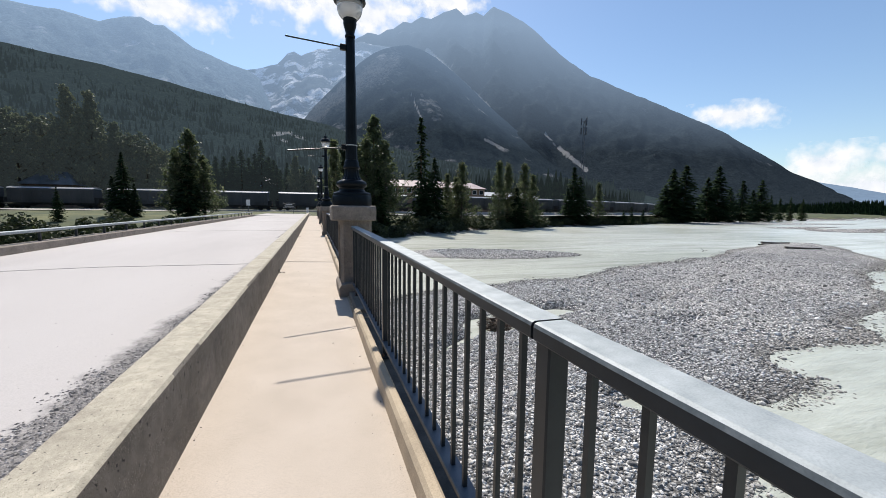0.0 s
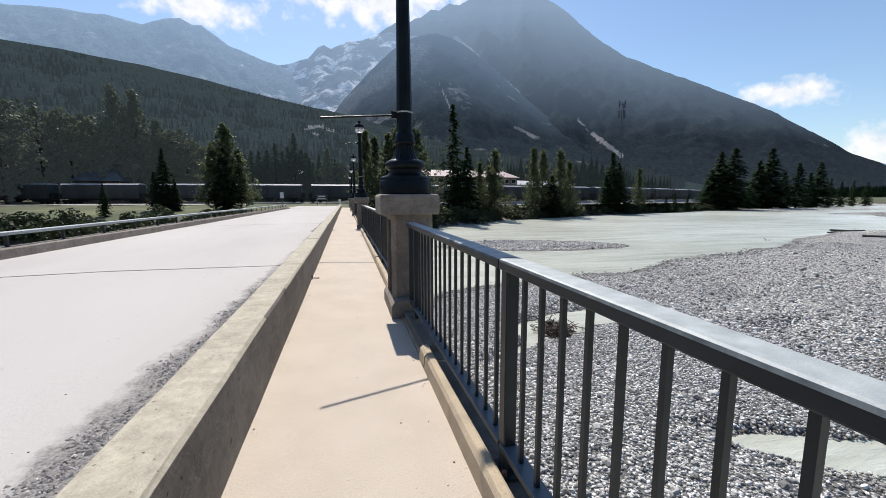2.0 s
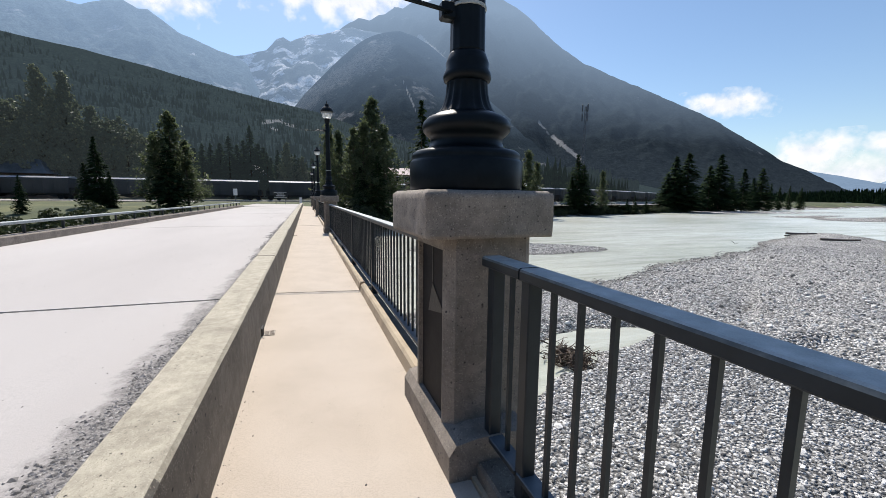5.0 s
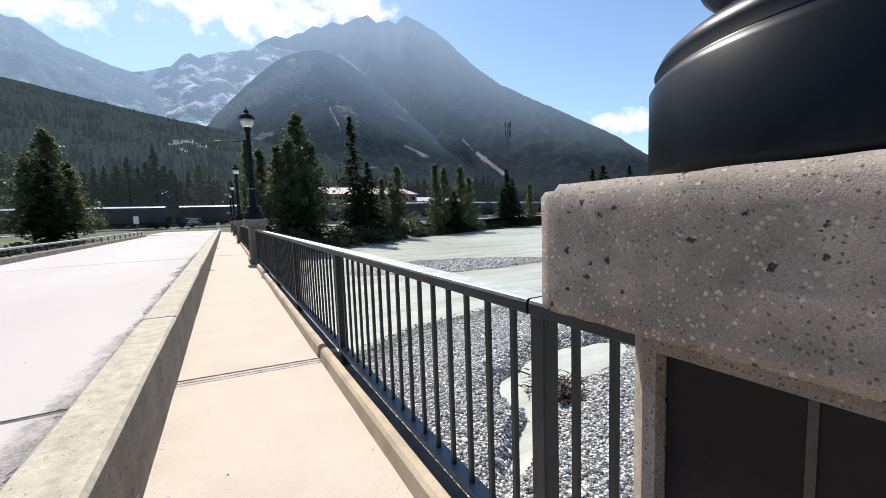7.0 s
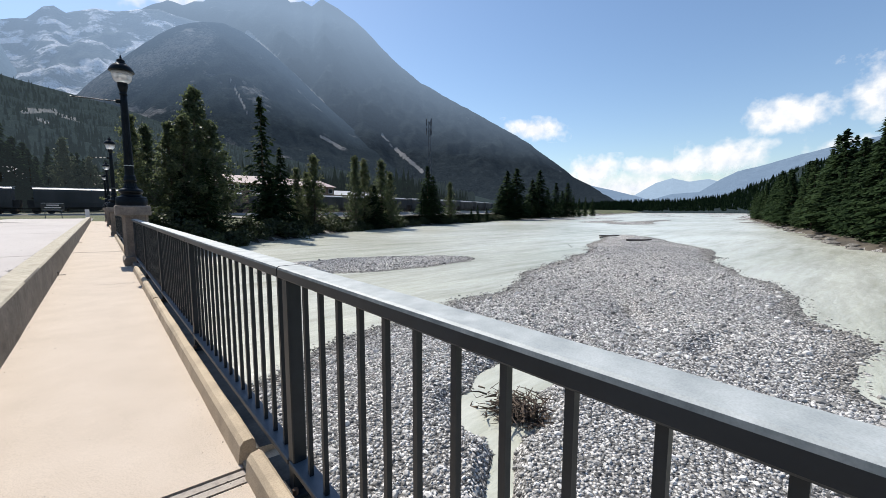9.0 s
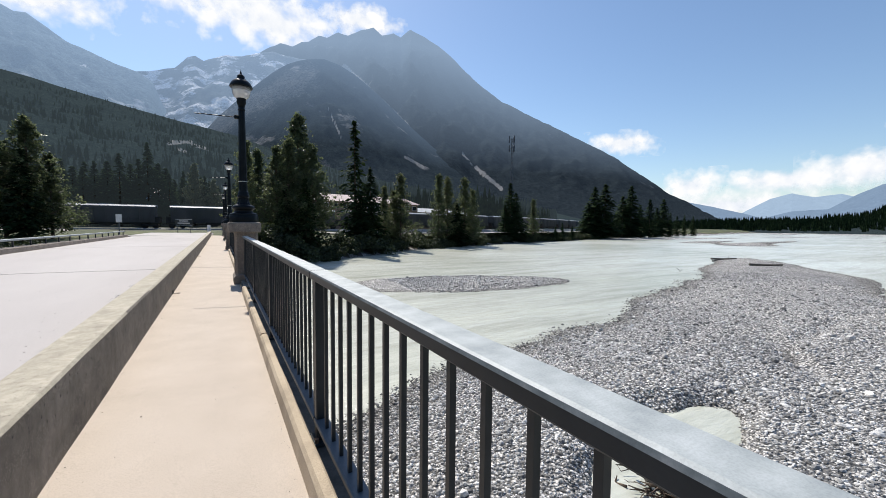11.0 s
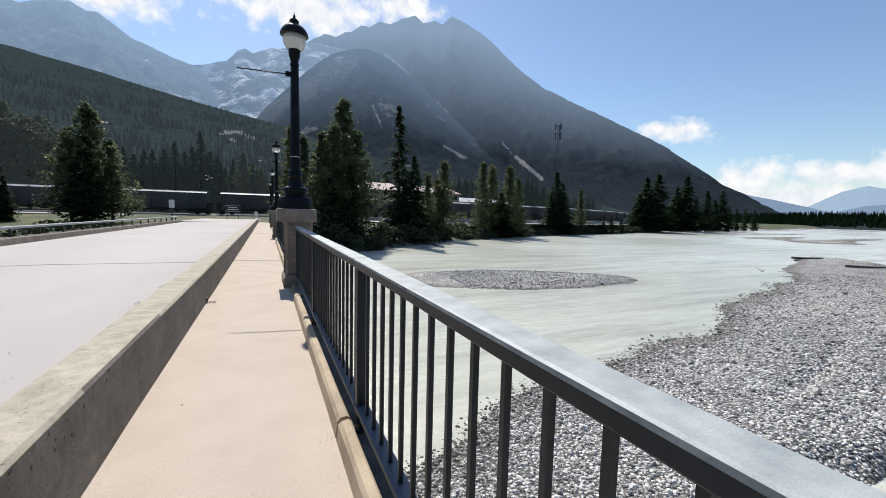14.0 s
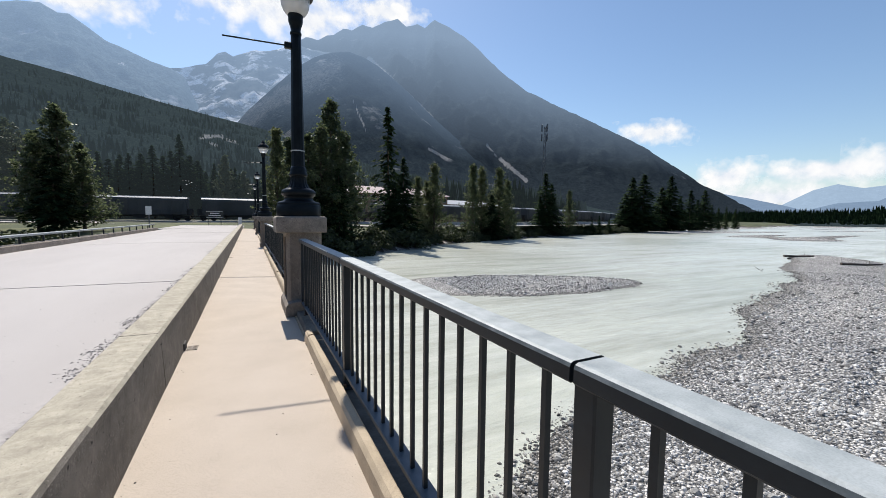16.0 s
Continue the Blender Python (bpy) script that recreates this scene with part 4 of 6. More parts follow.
for y in np.arange(Y0 + 1.6, Y1, 2.4):
    bm = bmesh.new()
    bmesh.ops.create_circle(bm, cap_ends=True, segments=8, radius=0.016, matrix=pose(-0.6285, float(y), 0.14, 0, 93, 0))
    part("form_hole", bm, JOINT, barrier)

# far edge of the roadway: kerb with a low pipe rail
far_kerb = empty("far_kerb", pose(0, 0, 0), "low concrete kerb along the far edge of the roadway", "kerb", kind="structure")
for k, y in enumerate(range(-30, 62, 7)):
    part("kerb_block", extrude_y([(-7.93, -0.08), (-7.95, 0.16), (-7.98, 0.19), (-8.33, 0.19), (-8.36, -0.5)], y + 0.008, min(y + 7, 62) - 0.008, 8, jitter=0.003, seed=k), PIER, far_kerb)
low_rail = empty("low_guard_rail", pose(0, 0, 0), "low grey steel guard rail on short posts", "guard rail")
part("rail_tube", box(-8.25, -8.07, -30, 61.5, 0.48, 0.57, 0.015), RAILTOP, low_rail)
post = finish(box(-0.035, 0.035, -0.035, 0.035, 0.19, 0.48, 0.006), "low_post", STEEL)
for y in range(-29, 62, 2):
    shared("post", post, low_rail, pose(-8.16, y, 0))

# kerb under the railing, in lengths that break at the pillars
kerb = empty("walkway_kerb", pose(0, 0, 0), "buff concrete kerb under the railing with open joints", "kerb", kind="structure")
KB = walk_z(0.54)
kprof = [(0.542, KB - 0.02), (0.556, 0.055), (0.575, 0.078), (0.618, 0.082), (0.632, 0.068), (0.638, 0.012), (0.74, 0.006), (0.742, KB - 0.02)]
for k, (a, b) in enumerate(zip(PIERS, PIERS[1:])):
    marks = [a + 0.62, a + 3.72, a + 8.3, b - 1.85, b - 1.62]
    for j, (p, q) in enumerate(zip(marks, marks[1:])):
        wide = [0.065 if abs(v - a - 3.72) < 0.01 else 0.02 for v in (p, q)]
        bm = extrude_y(kprof, p + wide[0], q - wide[1], max(2, int((q - p) / 0.35)), jitter=0.002, seed=k * 9 + j)
        # Outer ledge faces take the painted shade.
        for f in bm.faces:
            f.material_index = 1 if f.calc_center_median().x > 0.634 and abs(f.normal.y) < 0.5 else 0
        part("kerb_stone", bm, [CURB, LEDGESHADE], kerb)
    # Dark barrier concrete stands in for shade on the ledge beside the pillar.
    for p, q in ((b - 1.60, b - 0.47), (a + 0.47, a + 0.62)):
        part("low_ledge", extrude_y([(0.585, KB - 0.02), (0.59, 0.03), (0.605, 0.042), (0.735, 0.044), (0.741, KB - 0.02)], p, q, 4, jitter=0.002, seed=k + 50), BARRIER, kerb, "low concrete ledge beside the pillar, coloured dark as if shaded")


# ---- railing ----
STATIONS = [0.74, 3.34, 5.81, 8.30, 10.78, 13.25]
RT = 1.073
top_prof = [(0.645, RT - 0.050), (0.640, RT - 0.044), (0.640, RT - 0.013), (0.6435, RT - 0.004), (0.652, RT), (0.738, RT), (0.7465, RT - 0.004), (0.750, RT - 0.013), (0.750, RT - 0.044), (0.745, RT - 0.050)]


def baluster_mesh():
    return finish(box(-0.0095, 0.0095, -0.0095, 0.0095, 0.15, RT - 0.048), "baluster", STEEL)


def post_mesh():
    return finish(box(-0.032, 0.032, -0.032, 0.032, 0.02, RT - 0.048, 0.005), "rail_post", STEEL)


BAL, POST = baluster_mesh(), post_mesh()
FOOTM = finish(box(-0.052, 0.062, -0.075, 0.075, 0.012, 0.034, 0.004), "foot_plate", STEEL)
bolt_bm = bmesh.new()
bmesh.ops.create_cone(bolt_bm, cap_ends=True, segments=6, radius1=0.013, radius2=0.013, depth=0.03, matrix=pose(0, 0, 0.045))
BOLTM = finish(bolt_bm, "bolt", RUST)
for a, b in zip(PIERS, PIERS[1:]):
    near = a > -10 and a < 30
    marks = [a + 0.275] + [a + s - (0.09 if a < 0 and s == 8.30 else 0) for s in STATIONS] + [b - 0.36]
    for j, (p, q) in enumerate(zip(marks, marks[1:])):
        panel = empty("railing_panel", pose(0, p, 0), "blue-grey painted steel railing panel with square balusters", "railing", "railing panels between the pillars")
        gap = 0.006
        bm = extrude_y(top_prof, gap, q - p - gap)
        bm.faces.ensure_lookup_table()
        # Face direction picks the painted light: lit top, half-lit bevel, dark side.
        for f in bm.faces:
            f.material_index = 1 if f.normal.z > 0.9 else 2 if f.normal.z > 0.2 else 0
        part("top_rail", bm, [STEEL, RAILTOP, RAILEDGE], panel, "dark top rail, upper face coloured pale for sunlight and wear")
        bm = box(0.655, 0.735, gap, q - p - gap, 0.135, 0.165, 0.004)
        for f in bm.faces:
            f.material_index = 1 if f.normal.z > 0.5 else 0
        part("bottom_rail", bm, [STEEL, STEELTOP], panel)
        if j < len(marks) - 2:
            shared("rail_post", POST, panel, pose(0.695, q - p - 0.016, 0))
            shared("foot_plate", FOOTM, panel, pose(0.695, q - p - 0.016, 0))
            for dx in (-0.036, 0.042):
                shared("bolt", BOLTM, panel, pose(0.695 + dx, q - p - 0.07, 0))
        if j in (0, len(marks) - 2):
            shared("rail_post", POST, panel, pose(0.695, 0.06 if j == 0 else q - p - 0.06, 0))
        b0, b1 = (-0.016 if j else 0.06), (q - p - 0.016 if j < len(marks) - 2 else q - p - 0.06)
        count = max(2, round((b1 - b0) / 0.155))
        for k in range(1, count):
            shared("baluster", BAL, panel, pose(0.695, b0 + (b1 - b0) * k / count, 0.0))


# ---- pillars ----
def build_pillar():
    root = empty("pillar", pose(0, 0, 0), "square exposed-aggregate concrete pillar with overhanging cap", "pillar", "pillars along the walkway")
    hx, hy, c, zt, cx = 0.25, 0.295, 0.05, 1.165, 0.035
    bm = bmesh.new()
    ring = [(-hx + c + cx, -hy), (hx - c + cx, -hy), (hx + cx, -hy + c), (hx + cx, hy - c), (hx - c + cx, hy), (-hx + c + cx, hy), (-hx + cx, hy - c), (-hx + cx, -hy + c)]
    h = hx - cx
    lo, hi = ([bm.verts.new((x, y, z)) for x, y in ring] for z in (-0.3, zt))
    left = None
    for i in range(8):
        f = bm.faces.new((lo[i], lo[(i + 1) % 8], hi[(i + 1) % 8], hi[i]))
        if i == 6:
            left = f
    bm.faces.new(lo[::-1])
    bm.faces.new(hi)
    # recess on the walkway side
    bmesh.ops.delete(bm, geom=[left], context="FACES_ONLY")
    y0, y1, z0, z1, d = -hy + 0.062, hy - 0.075, 0.06, 1.09, 0.04
    out = [bm.verts.new((-h, y, z)) for y, z in ((y0, z0), (y1, z0), (y1, z1), (y0, z1))]
    inn = [bm.verts.new((-h + d, y, z)) for y, z in ((y0, z0), (y1, z0), (y1, z1), (y0, z1))]
    near_lo, far_lo, near_hi, far_hi = lo[7], lo[6], hi[7], hi[6]
    bm.faces.new((near_lo, far_lo, out[1], out[0]))
    bm.faces.new((far_lo, far_hi, out[2], out[1]))
    bm.faces.new((far_hi, near_hi, out[3], out[2]))
    bm.faces.new((near_hi, near_lo, out[0], out[3]))
    for i in range(4):
        bm.faces.new((out[i], out[(i + 1) % 4], inn[(i + 1) % 4], inn[i]))
    bm.faces.new(inn)
    bmesh.ops.recalc_face_normals(bm, faces=bm.faces[:])
    part("shaft", bm, PIER, root)
    part("inset_panel", box(-h + d - 0.012, -h + d - 0.002, y0 + 0.004, y1 - 0.004, z0 + 0.004, z1 - 0.004, 0.002), PANEL, root, "dark recessed metal panel")
    part("panel_strip", box(-h + d - 0.0145, -h + d - 0.0125, 0.008, 0.020, 0.87, 1.08), PANELMARK, root, "thin brown line on the panel")
    bm = bmesh.new()
    pts = [(0.012, 0.868), (-0.19, 0.74), (0.085, 0.685)]
    front, back = ([bm.verts.new((-h + d - o, y, z)) for y, z in pts] for o in (0.0165, 0.0125))
    bm.faces.new(front)
    bm.faces.new(back[::-1])
    for i in range(3):
        bm.faces.new((front[i], back[i], back[(i + 1) % 3], front[(i + 1) % 3]))
    bmesh.ops.recalc_face_normals(bm, faces=bm.faces[:])
    part("panel_triangle", bm, PANELMARK, root, "brown triangle on the panel")
    # cap stone: a finely divided block with rounded arrises and an uneven surface
    bm = box(-0.347, 0.347, -0.372, 0.372, 1.156, 1.395)
    bmesh.ops.subdivide_edges(bm, edges=[e for e in bm.edges if abs(e.verts[0].co.z - e.verts[1].co.z) < 0.01], cuts=27, use_grid_fill=True)
    bmesh.ops.subdivide_edges(bm, edges=[e for e in bm.edges if abs(e.verts[0].co.z - e.verts[1].co.z) > 0.1], cuts=9, use_grid_fill=True)
    rad = 0.011
    for v in bm.verts:
        core = Vector((max(-0.347 + rad, min(0.347 - rad, v.co.x)), max(-0.372 + rad, min(0.372 - rad, v.co.y)), max(1.156 + rad, min(1.395 - rad, v.co.z))))
        away = v.co - core
        if away.length > rad:
            v.co = core + away.normalized() * rad
        # worn upper arris
        over = max(abs(v.co.x) - 0.347, abs(v.co.y) - 0.372) + v.co.z - 1.395 + 0.024
        if over > 0:
            v.co.z -= over * 0.5
            v.co.x *= 1 - over * 0.9
            v.co.y *= 1 - over * 0.9
        v.co += 0.0018 * noise.noise_vector(v.co * 9) + 0.0022 * noise.noise_vector(v.co * 38)
    part("cap", bm, PIER, root, "thick chipped concrete cap stone", True)
    plinth = extrude_y([(-0.25, -0.08), (-0.25, 0.10), (-0.215, 0.15), (-0.10, 0.17), (0.2, 0.17), (0.2, -0.08)], -0.46, 0.46, 6, jitter=0.002)
    part("plinth", plinth, PIER, root, "raised kerb round the pillar foot")
    return root


def build_lamp():
    root = empty("street_lamp", pose(0, 0, 0), "black cast-iron street lamp with acorn globe on pillar", "street lamp", "lamps along the walkway")
    base = [(0.314, 1.39), (0.318, 1.41), (0.318, 1.545), (0.310, 1.558), (0.303, 1.564), (0.310, 1.578), (0.300, 1.598), (0.285, 1.610), (0.235, 1.622), (0.212, 1.635),
            (0.203, 1.660), (0.205, 1.685), (0.222, 1.698), (0.243, 1.720), (0.248, 1.745), (0.240, 1.772), (0.220, 1.792), (0.190, 1.806), (0.172, 1.815)]
    part("base", lathe(base, 80), BLACK, root, smooth=True)
    skirt = [(0.176, 1.806), (0.160, 1.825), (0.142, 1.85), (0.128, 1.885), (0.118, 1.93), (0.114, 1.975), (0.114, 1.99)]
    part("fluted_skirt", lathe(skirt, 64, flutes=16, depth=0.09, flute_z=(1.80, 1.98)), BLACK, root, smooth=True)
    collar = [(0.114, 1.985), (0.128, 1.995), (0.134, 2.015), (0.130, 2.035), (0.118, 2.055), (0.120, 2.085), (0.113, 2.105), (0.105, 2.125), (0.098, 2.14)]
    part("collar", lathe(collar, 40), BLACK, root, smooth=True)
    shaft = [(0.098, 2.135)] + [(0.098 - 0.026 * k / 8, 2.15 + (4.05 - 2.15) * k / 8) for k in range(9)]
    part("pole", lathe(shaft, 48, flutes=12, depth=0.06, flute_z=(2.14, 4.04)), BLACK, root, smooth=True)
    head = [(0.074, 4.04), (0.080, 4.05), (0.080, 4.075), (0.070, 4.085), (0.070, 4.12), (0.078, 4.16), (0.098, 4.22), (0.104, 4.26), (0.098, 4.295), (0.108, 4.305), (0.108, 4.32)]
    part("capital", lathe(head, 32), BLACK, root, smooth=True)
    globe = [(0.100, 4.315), (0.140, 4.345), (0.172, 4.39), (0.190, 4.44), (0.198, 4.485), (0.200, 4.50)]
    part("globe", lathe(globe, 32), GLOBE, root, "frosted white acorn globe", True)
    # Grey band added in place of the hood's visible underside.
    part("upper_band", lathe([(0.200, 4.501), (0.203, 4.54), (0.200, 4.575)], 32), UPPERBAND, root, "dull grey upper band", True)
    roof = [(0.236, 4.572), (0.246, 4.576), (0.250, 4.59), (0.240, 4.625), (0.214, 4.675), (0.175, 4.72), (0.130, 4.752), (0.104, 4.762), (0.108, 4.775), (0.092, 4.792),
            (0.072, 4.80), (0.084, 4.825), (0.080, 4.845), (0.058, 4.868), (0.036, 4.88), (0.028, 4.893), (0.020, 4.903), (0.025, 4.92), (0.014, 4.938), (0.007, 4.97), (0.003, 5.0)]
    part("hood", lathe(roof, 40), BLACK, root, "black bell-shaped hood with finial", True)
    part("band_clamp", lathe([(0.094, 2.36), (0.0995, 2.362), (0.0995, 2.376), (0.094, 2.378)], 32), RAILTOP, root, "thin steel strap round the pole")
    return root


def banner_arm(root, z0, z1, dy):
    part("banner_arm", rod((-0.06, 0, z0), (-0.95, dy, z1), 0.011), BLACK, root, "thin steel banner arm")
    part("arm_clamp", box(-0.16, -0.06, -0.035, 0.035, z0 - 0.045, z0 + 0.045, 0.01), BLACK, root)


pillar, lamp = build_pillar(), build_lamp()
pillar.matrix_basis, lamp.matrix_basis = pose(0.695, PIERS[1], 0), pose(0.695, PIERS[1], 0)
for y in PIERS:
    if y != PIERS[1]:
        copy_thing(pillar, pose(0.695, y, 0))
        banner_arm(copy_thing(lamp, pose(0.695, y, 0)), 3.88, 3.85, 0.0)
# one lamp keeps a lower arm too, and both of its arms are swung round a little
banner_arm(lamp, 3.89, 3.86, -0.22)
banner_arm(lamp, 2.34, 2.175, -0.50)

# ---- approach road, verge and signs ----
appr = extrude_y([(-8.6, 0.0), (-0.6, -0.03), (-0.6, -0.5), (-8.6, -0.5)], 65.03, 82)
tagged(new("approach_road", finish(appr, "approach_road", ROAD)), "pale approach road at the end of the bridge", "road", kind="structure")


def rail_y(x):
    return 102.0 + (0.0021 if x > 5 else 0.0004) * (x - 5) ** 2


verts, faces = [], []
for k in range(80):
    x = -160 + k * 6
    for dy in (-15, -9):
        y = rail_y(x) + dy
        verts.append((x, y, 0.06 if -20 < x < 16 else max(height(x, y) + 0.12, -0.3)))
    if k:
        faces.append((2 * k - 2, 2 * k, 2 * k + 1, 2 * k - 1))
tagged(new("side_road", from_arrays("side_road", verts, faces, [DUSTROAD])), "pale gravel road beside the railway", "road", kind="structure")
verts, faces = [], []
for k in range(100):
    x = -180 + k * 6
    for dy, z in ((-3.2, -0.6), (-1.9, 0.42), (1.9, 0.42), (3.2, -0.6)):
        verts.append((x, rail_y(x) + dy, z))
    if k:
        a = 4 * k
        for j in range(3):
            faces.append((a - 4 + j, a + j, a + j + 1, a - 3 + j))
tagged(new("railway_bed", from_arrays("railway_bed", verts, faces, [DUSTROAD])), "stone ballast bed of the railway", "railway", kind="structure")


def sign_board(x, y, wide, tall, low, mat, label, lines=(), posts=2):
    z0 = height(x, y)
    root = empty("road_sign", pose(x, y, z0), label, "road sign")
    for k in range(posts):
        px = 0 if posts == 1 else (-wide * 0.35, wide * 0.35)[k]
        part("post", box(px - 0.04, px + 0.04, 0.03, 0.11, -0.3, low + tall), MAST, root)
    part("board", box(-wide / 2, wide / 2, 0, 0.03, low, low + tall, 0.008), mat, root)
    for k, (w, h, z) in enumerate(lines):
        part("lettering_bar", box(-w / 2, w / 2, -0.006, -0.001, z, z + h), SIGNWHITE, root, "white unreadable lettering")


sign_board(-8.9, 63.5, 0.5, 0.85, 1.55, SIGNWHITE, "white narrow road sign on a post at the bridge end", posts=1)
sign_board(-4.6, 84.0, 2.3, 1.0, 1.15, SIGNGREEN, "dark directional road sign with white lettering", [(2.2, 0.05, 2.08), (1.2, 0.13, 1.78), (1.6, 0.13, 1.45), (2.2, 0.05, 1.17)])
sign_board(-0.9, 66.2, 0.36, 1.0, 0.35, SIGNWHITE, "white striped marker post at the barrier end", posts=1)


# ---- freight train ----
def build_car():
    root = empty("freight_car", pose(0, 0, 0), "grey covered hopper rail car standing on the track", "freight car", "cars of the freight train")
    L = 8.0
    prof = [(-1.5, 1.15), (-1.58, 1.9), (-1.58, 3.7), (-1.45, 4.05), (1.45, 4.05), (1.58, 3.7), (1.58, 1.9), (1.5, 1.15)]
    body = extrude_y(prof, -L + 0.9, L - 0.9)
    bmesh.ops.rotate(body, matrix=Matrix.Rotation(radians(90), 3, "Z"), verts=body.verts[:])
    part("body", body, CARGREY, root)
    roof = extrude_y([(-1.5, 4.02), (-1.2, 4.22), (0, 4.32), (1.2, 4.22), (1.5, 4.02)], -L + 0.8, L - 0.8)
    bmesh.ops.rotate(roof, matrix=Matrix.Rotation(radians(90), 3, "Z"), verts=roof.verts[:])
    part("roof", roof, CARROOF, root, "roof coloured pale as if sunlit")
    part("running_board", box(-L + 0.6, L - 0.6, -0.35, 0.35, 4.34, 4.40), CARROOF, root)
    for k in range(3):
        x = -4.6 + k * 4.6
        bm = bmesh.new()
        vs = [bm.verts.new(p) for p in ((x - 1.8, -1.3, 1.2), (x + 1.8, -1.3, 1.2), (x + 1.8, 1.3, 1.2), (x - 1.8, 1.3, 1.2), (x - 0.5, -0.7, 0.45), (x + 0.5, -0.7, 0.45), (x + 0.5, 0.7, 0.45), (x - 0.5, 0.7, 0.45))]
        for q in ((0, 1, 2, 3), (4, 7, 6, 5), (0, 4, 5, 1), (1, 5, 6, 2), (2, 6, 7, 3), (3, 7, 4, 0)):
            bm.faces.new([vs[i] for i in q])
        part("hopper", bm, CARGREY, root)
    for x in np.linspace(-6.4, 6.4, 9):
        part("side_rib", box(x - 0.06, x + 0.06, -1.64, -1.57, 1.3, 3.7), CARGREY, root)
    part("sill", box(-L + 0.2, L - 0.2, -1.45, 1.45, 1.02, 1.18), CARDARK, root)
    for s in (-1, 1):
        part("end_frame", box(s * (L - 0.5) - 0.4, s * (L - 0.5) + 0.4, -1.3, 1.3, 1.18, 2.2), CARDARK, root)
        part("truck", box(s * 6.2 - 1.3, s * 6.2 + 1.3, -1.1, 1.1, 0.45, 0.95, 0.1), CARDARK, root)
        for dx in (-0.85, 0.85):
            for dy in (-0.75, 0.75):
                bm = bmesh.new()
                bmesh.ops.create_cone(bm, cap_ends=True, segments=18, radius1=0.45, radius2=0.45, depth=0.14, matrix=pose(s * 6.2 + dx, dy, 0.45, 90))
                part("wheel", bm, CARDARK, root)
    part("coupler", box(-L - 0.25, L + 0.25, -0.15, 0.15, 0.75, 0.95), CARDARK, root)
    return root


car = build_car()
for k in range(24):
    x = -150 + k * 16.6
    yaw = math.degrees(math.atan((0.0042 if x > 5 else 0.0008) * (x - 5)))
    m = pose(x, rail_y(x), 0.42, 0, 0, yaw)
    if k == 0:
        car.matrix_basis = m
    else:
        copy_thing(car, m)


# ---- buildings beyond the railway ----
def house(x, y, yaw, wide, deep, wall_h, roof_h, wall, roof, label, windows, lift=0.0):
    root = empty("house", pose(x, y, height(x, y) + lift, 0, 0, yaw), label, "house")
    part("wall", box(-wide / 2, wide / 2, -deep / 2, deep / 2, -1, wall_h), wall, root)
    bm = bmesh.new()
    e = 0.6
    vs = [bm.verts.new(p) for p in ((-wide / 2 - e, -deep / 2 - e, wall_h), (wide / 2 + e, -deep / 2 - e, wall_h), (wide / 2 + e, deep / 2 + e, wall_h), (-wide / 2 - e, deep / 2 + e, wall_h),
                                    (-wide / 2 + deep * 0.3, 0, wall_h + roof_h), (wide / 2 - deep * 0.3, 0, wall_h + roof_h))]
    for q in ((0, 3, 2, 1), (0, 1, 5, 4), (2, 3, 4, 5), (1, 2, 5), (3, 0, 4)):
        bm.faces.new([vs[i] for i in q])
    part("roof", bm, roof, root)
    for k in range(windows):
        wx = -wide / 2 + wide * (k + 0.5) / windows
        f = part("window", box(wx - 0.75, wx + 0.75, -deep / 2 - 0.06, -deep / 2 + 0.02, wall_h - 1.9, wall_h - 0.5), SIGNWHITE, root)
        part("pane", box(wx - 0.65, wx + 0.65, -deep / 2 - 0.075, -deep / 2 - 0.055, wall_h - 1.8, wall_h - 0.6), PANE, f)
    return root


house(36, 124, 8, 36, 9, 7.6, 2.2, BROWNWALL, REDROOF, "long brown lodge with pale pinkish roof behind the train", 14)
house(66, 134, 14, 30, 9, 5.6, 1.6, BROWNWALL, CARROOF, "long building with pale metal roof behind trees", 12)
house(-57, 117, 2, 9, 8, 5.0, 3.2, BROWNWALL, GREYROOF, "brown house with grey hipped roof among trees", 5)
house(-16, 140, 0, 9, 7, 6.5, 3.2, WHITEWALL, CARROOF, "small white house among conifers", 3)


# ---- lattice mast ----
def lattice_mast(x, y, tall):
    z0 = height(x, y)
    root = empty("radio_mast", pose(x, y, z0), "slender grey lattice radio mast with antennas", "radio mast")
    r = 0.85
    legs = [(r * math.cos(a), r * math.sin(a)) for a in (0.3, 2.39, 4.49)]
    for lx, ly in legs:
        part("leg", rod((lx, ly, -1), (lx * 0.45, ly * 0.45, tall), 0.11, 6), MAST, root)
    n = 16
    for k in range(n):
        a, b = k / n, (k + 1) / n
        bm = bmesh.new()
        for j in range(3):
            (ax, ay), (bx, by) = legs[j], legs[(j + 1) % 3]
            sa, sb = 1 - 0.55 * a, 1 - 0.55 * b
            rod((ax * sa, ay * sa, a * tall), (bx * sb, by * sb, b * tall), 0.06, 4, bm)
        part("brace", bm, MAST, root)
    for dz in (-0.6, -4.2):
        for j in range(3):
            a = 0.4 + j * 2.1
            part("antenna", box(1.3 * math.cos(a) - 0.22, 1.3 * math.cos(a) + 0.22, 1.3 * math.sin(a) - 0.18, 1.3 * math.sin(a) + 0.18, tall + dz - 1.3, tall + dz + 1.3, 0.05), MAST, root)
            part("antenna_arm", rod((0, 0, tall + dz), (1.3 * math.cos(a), 1.3 * math.sin(a), tall + dz), 0.06, 5), MAST, root)


lattice_mast(104, 136, 37.2)


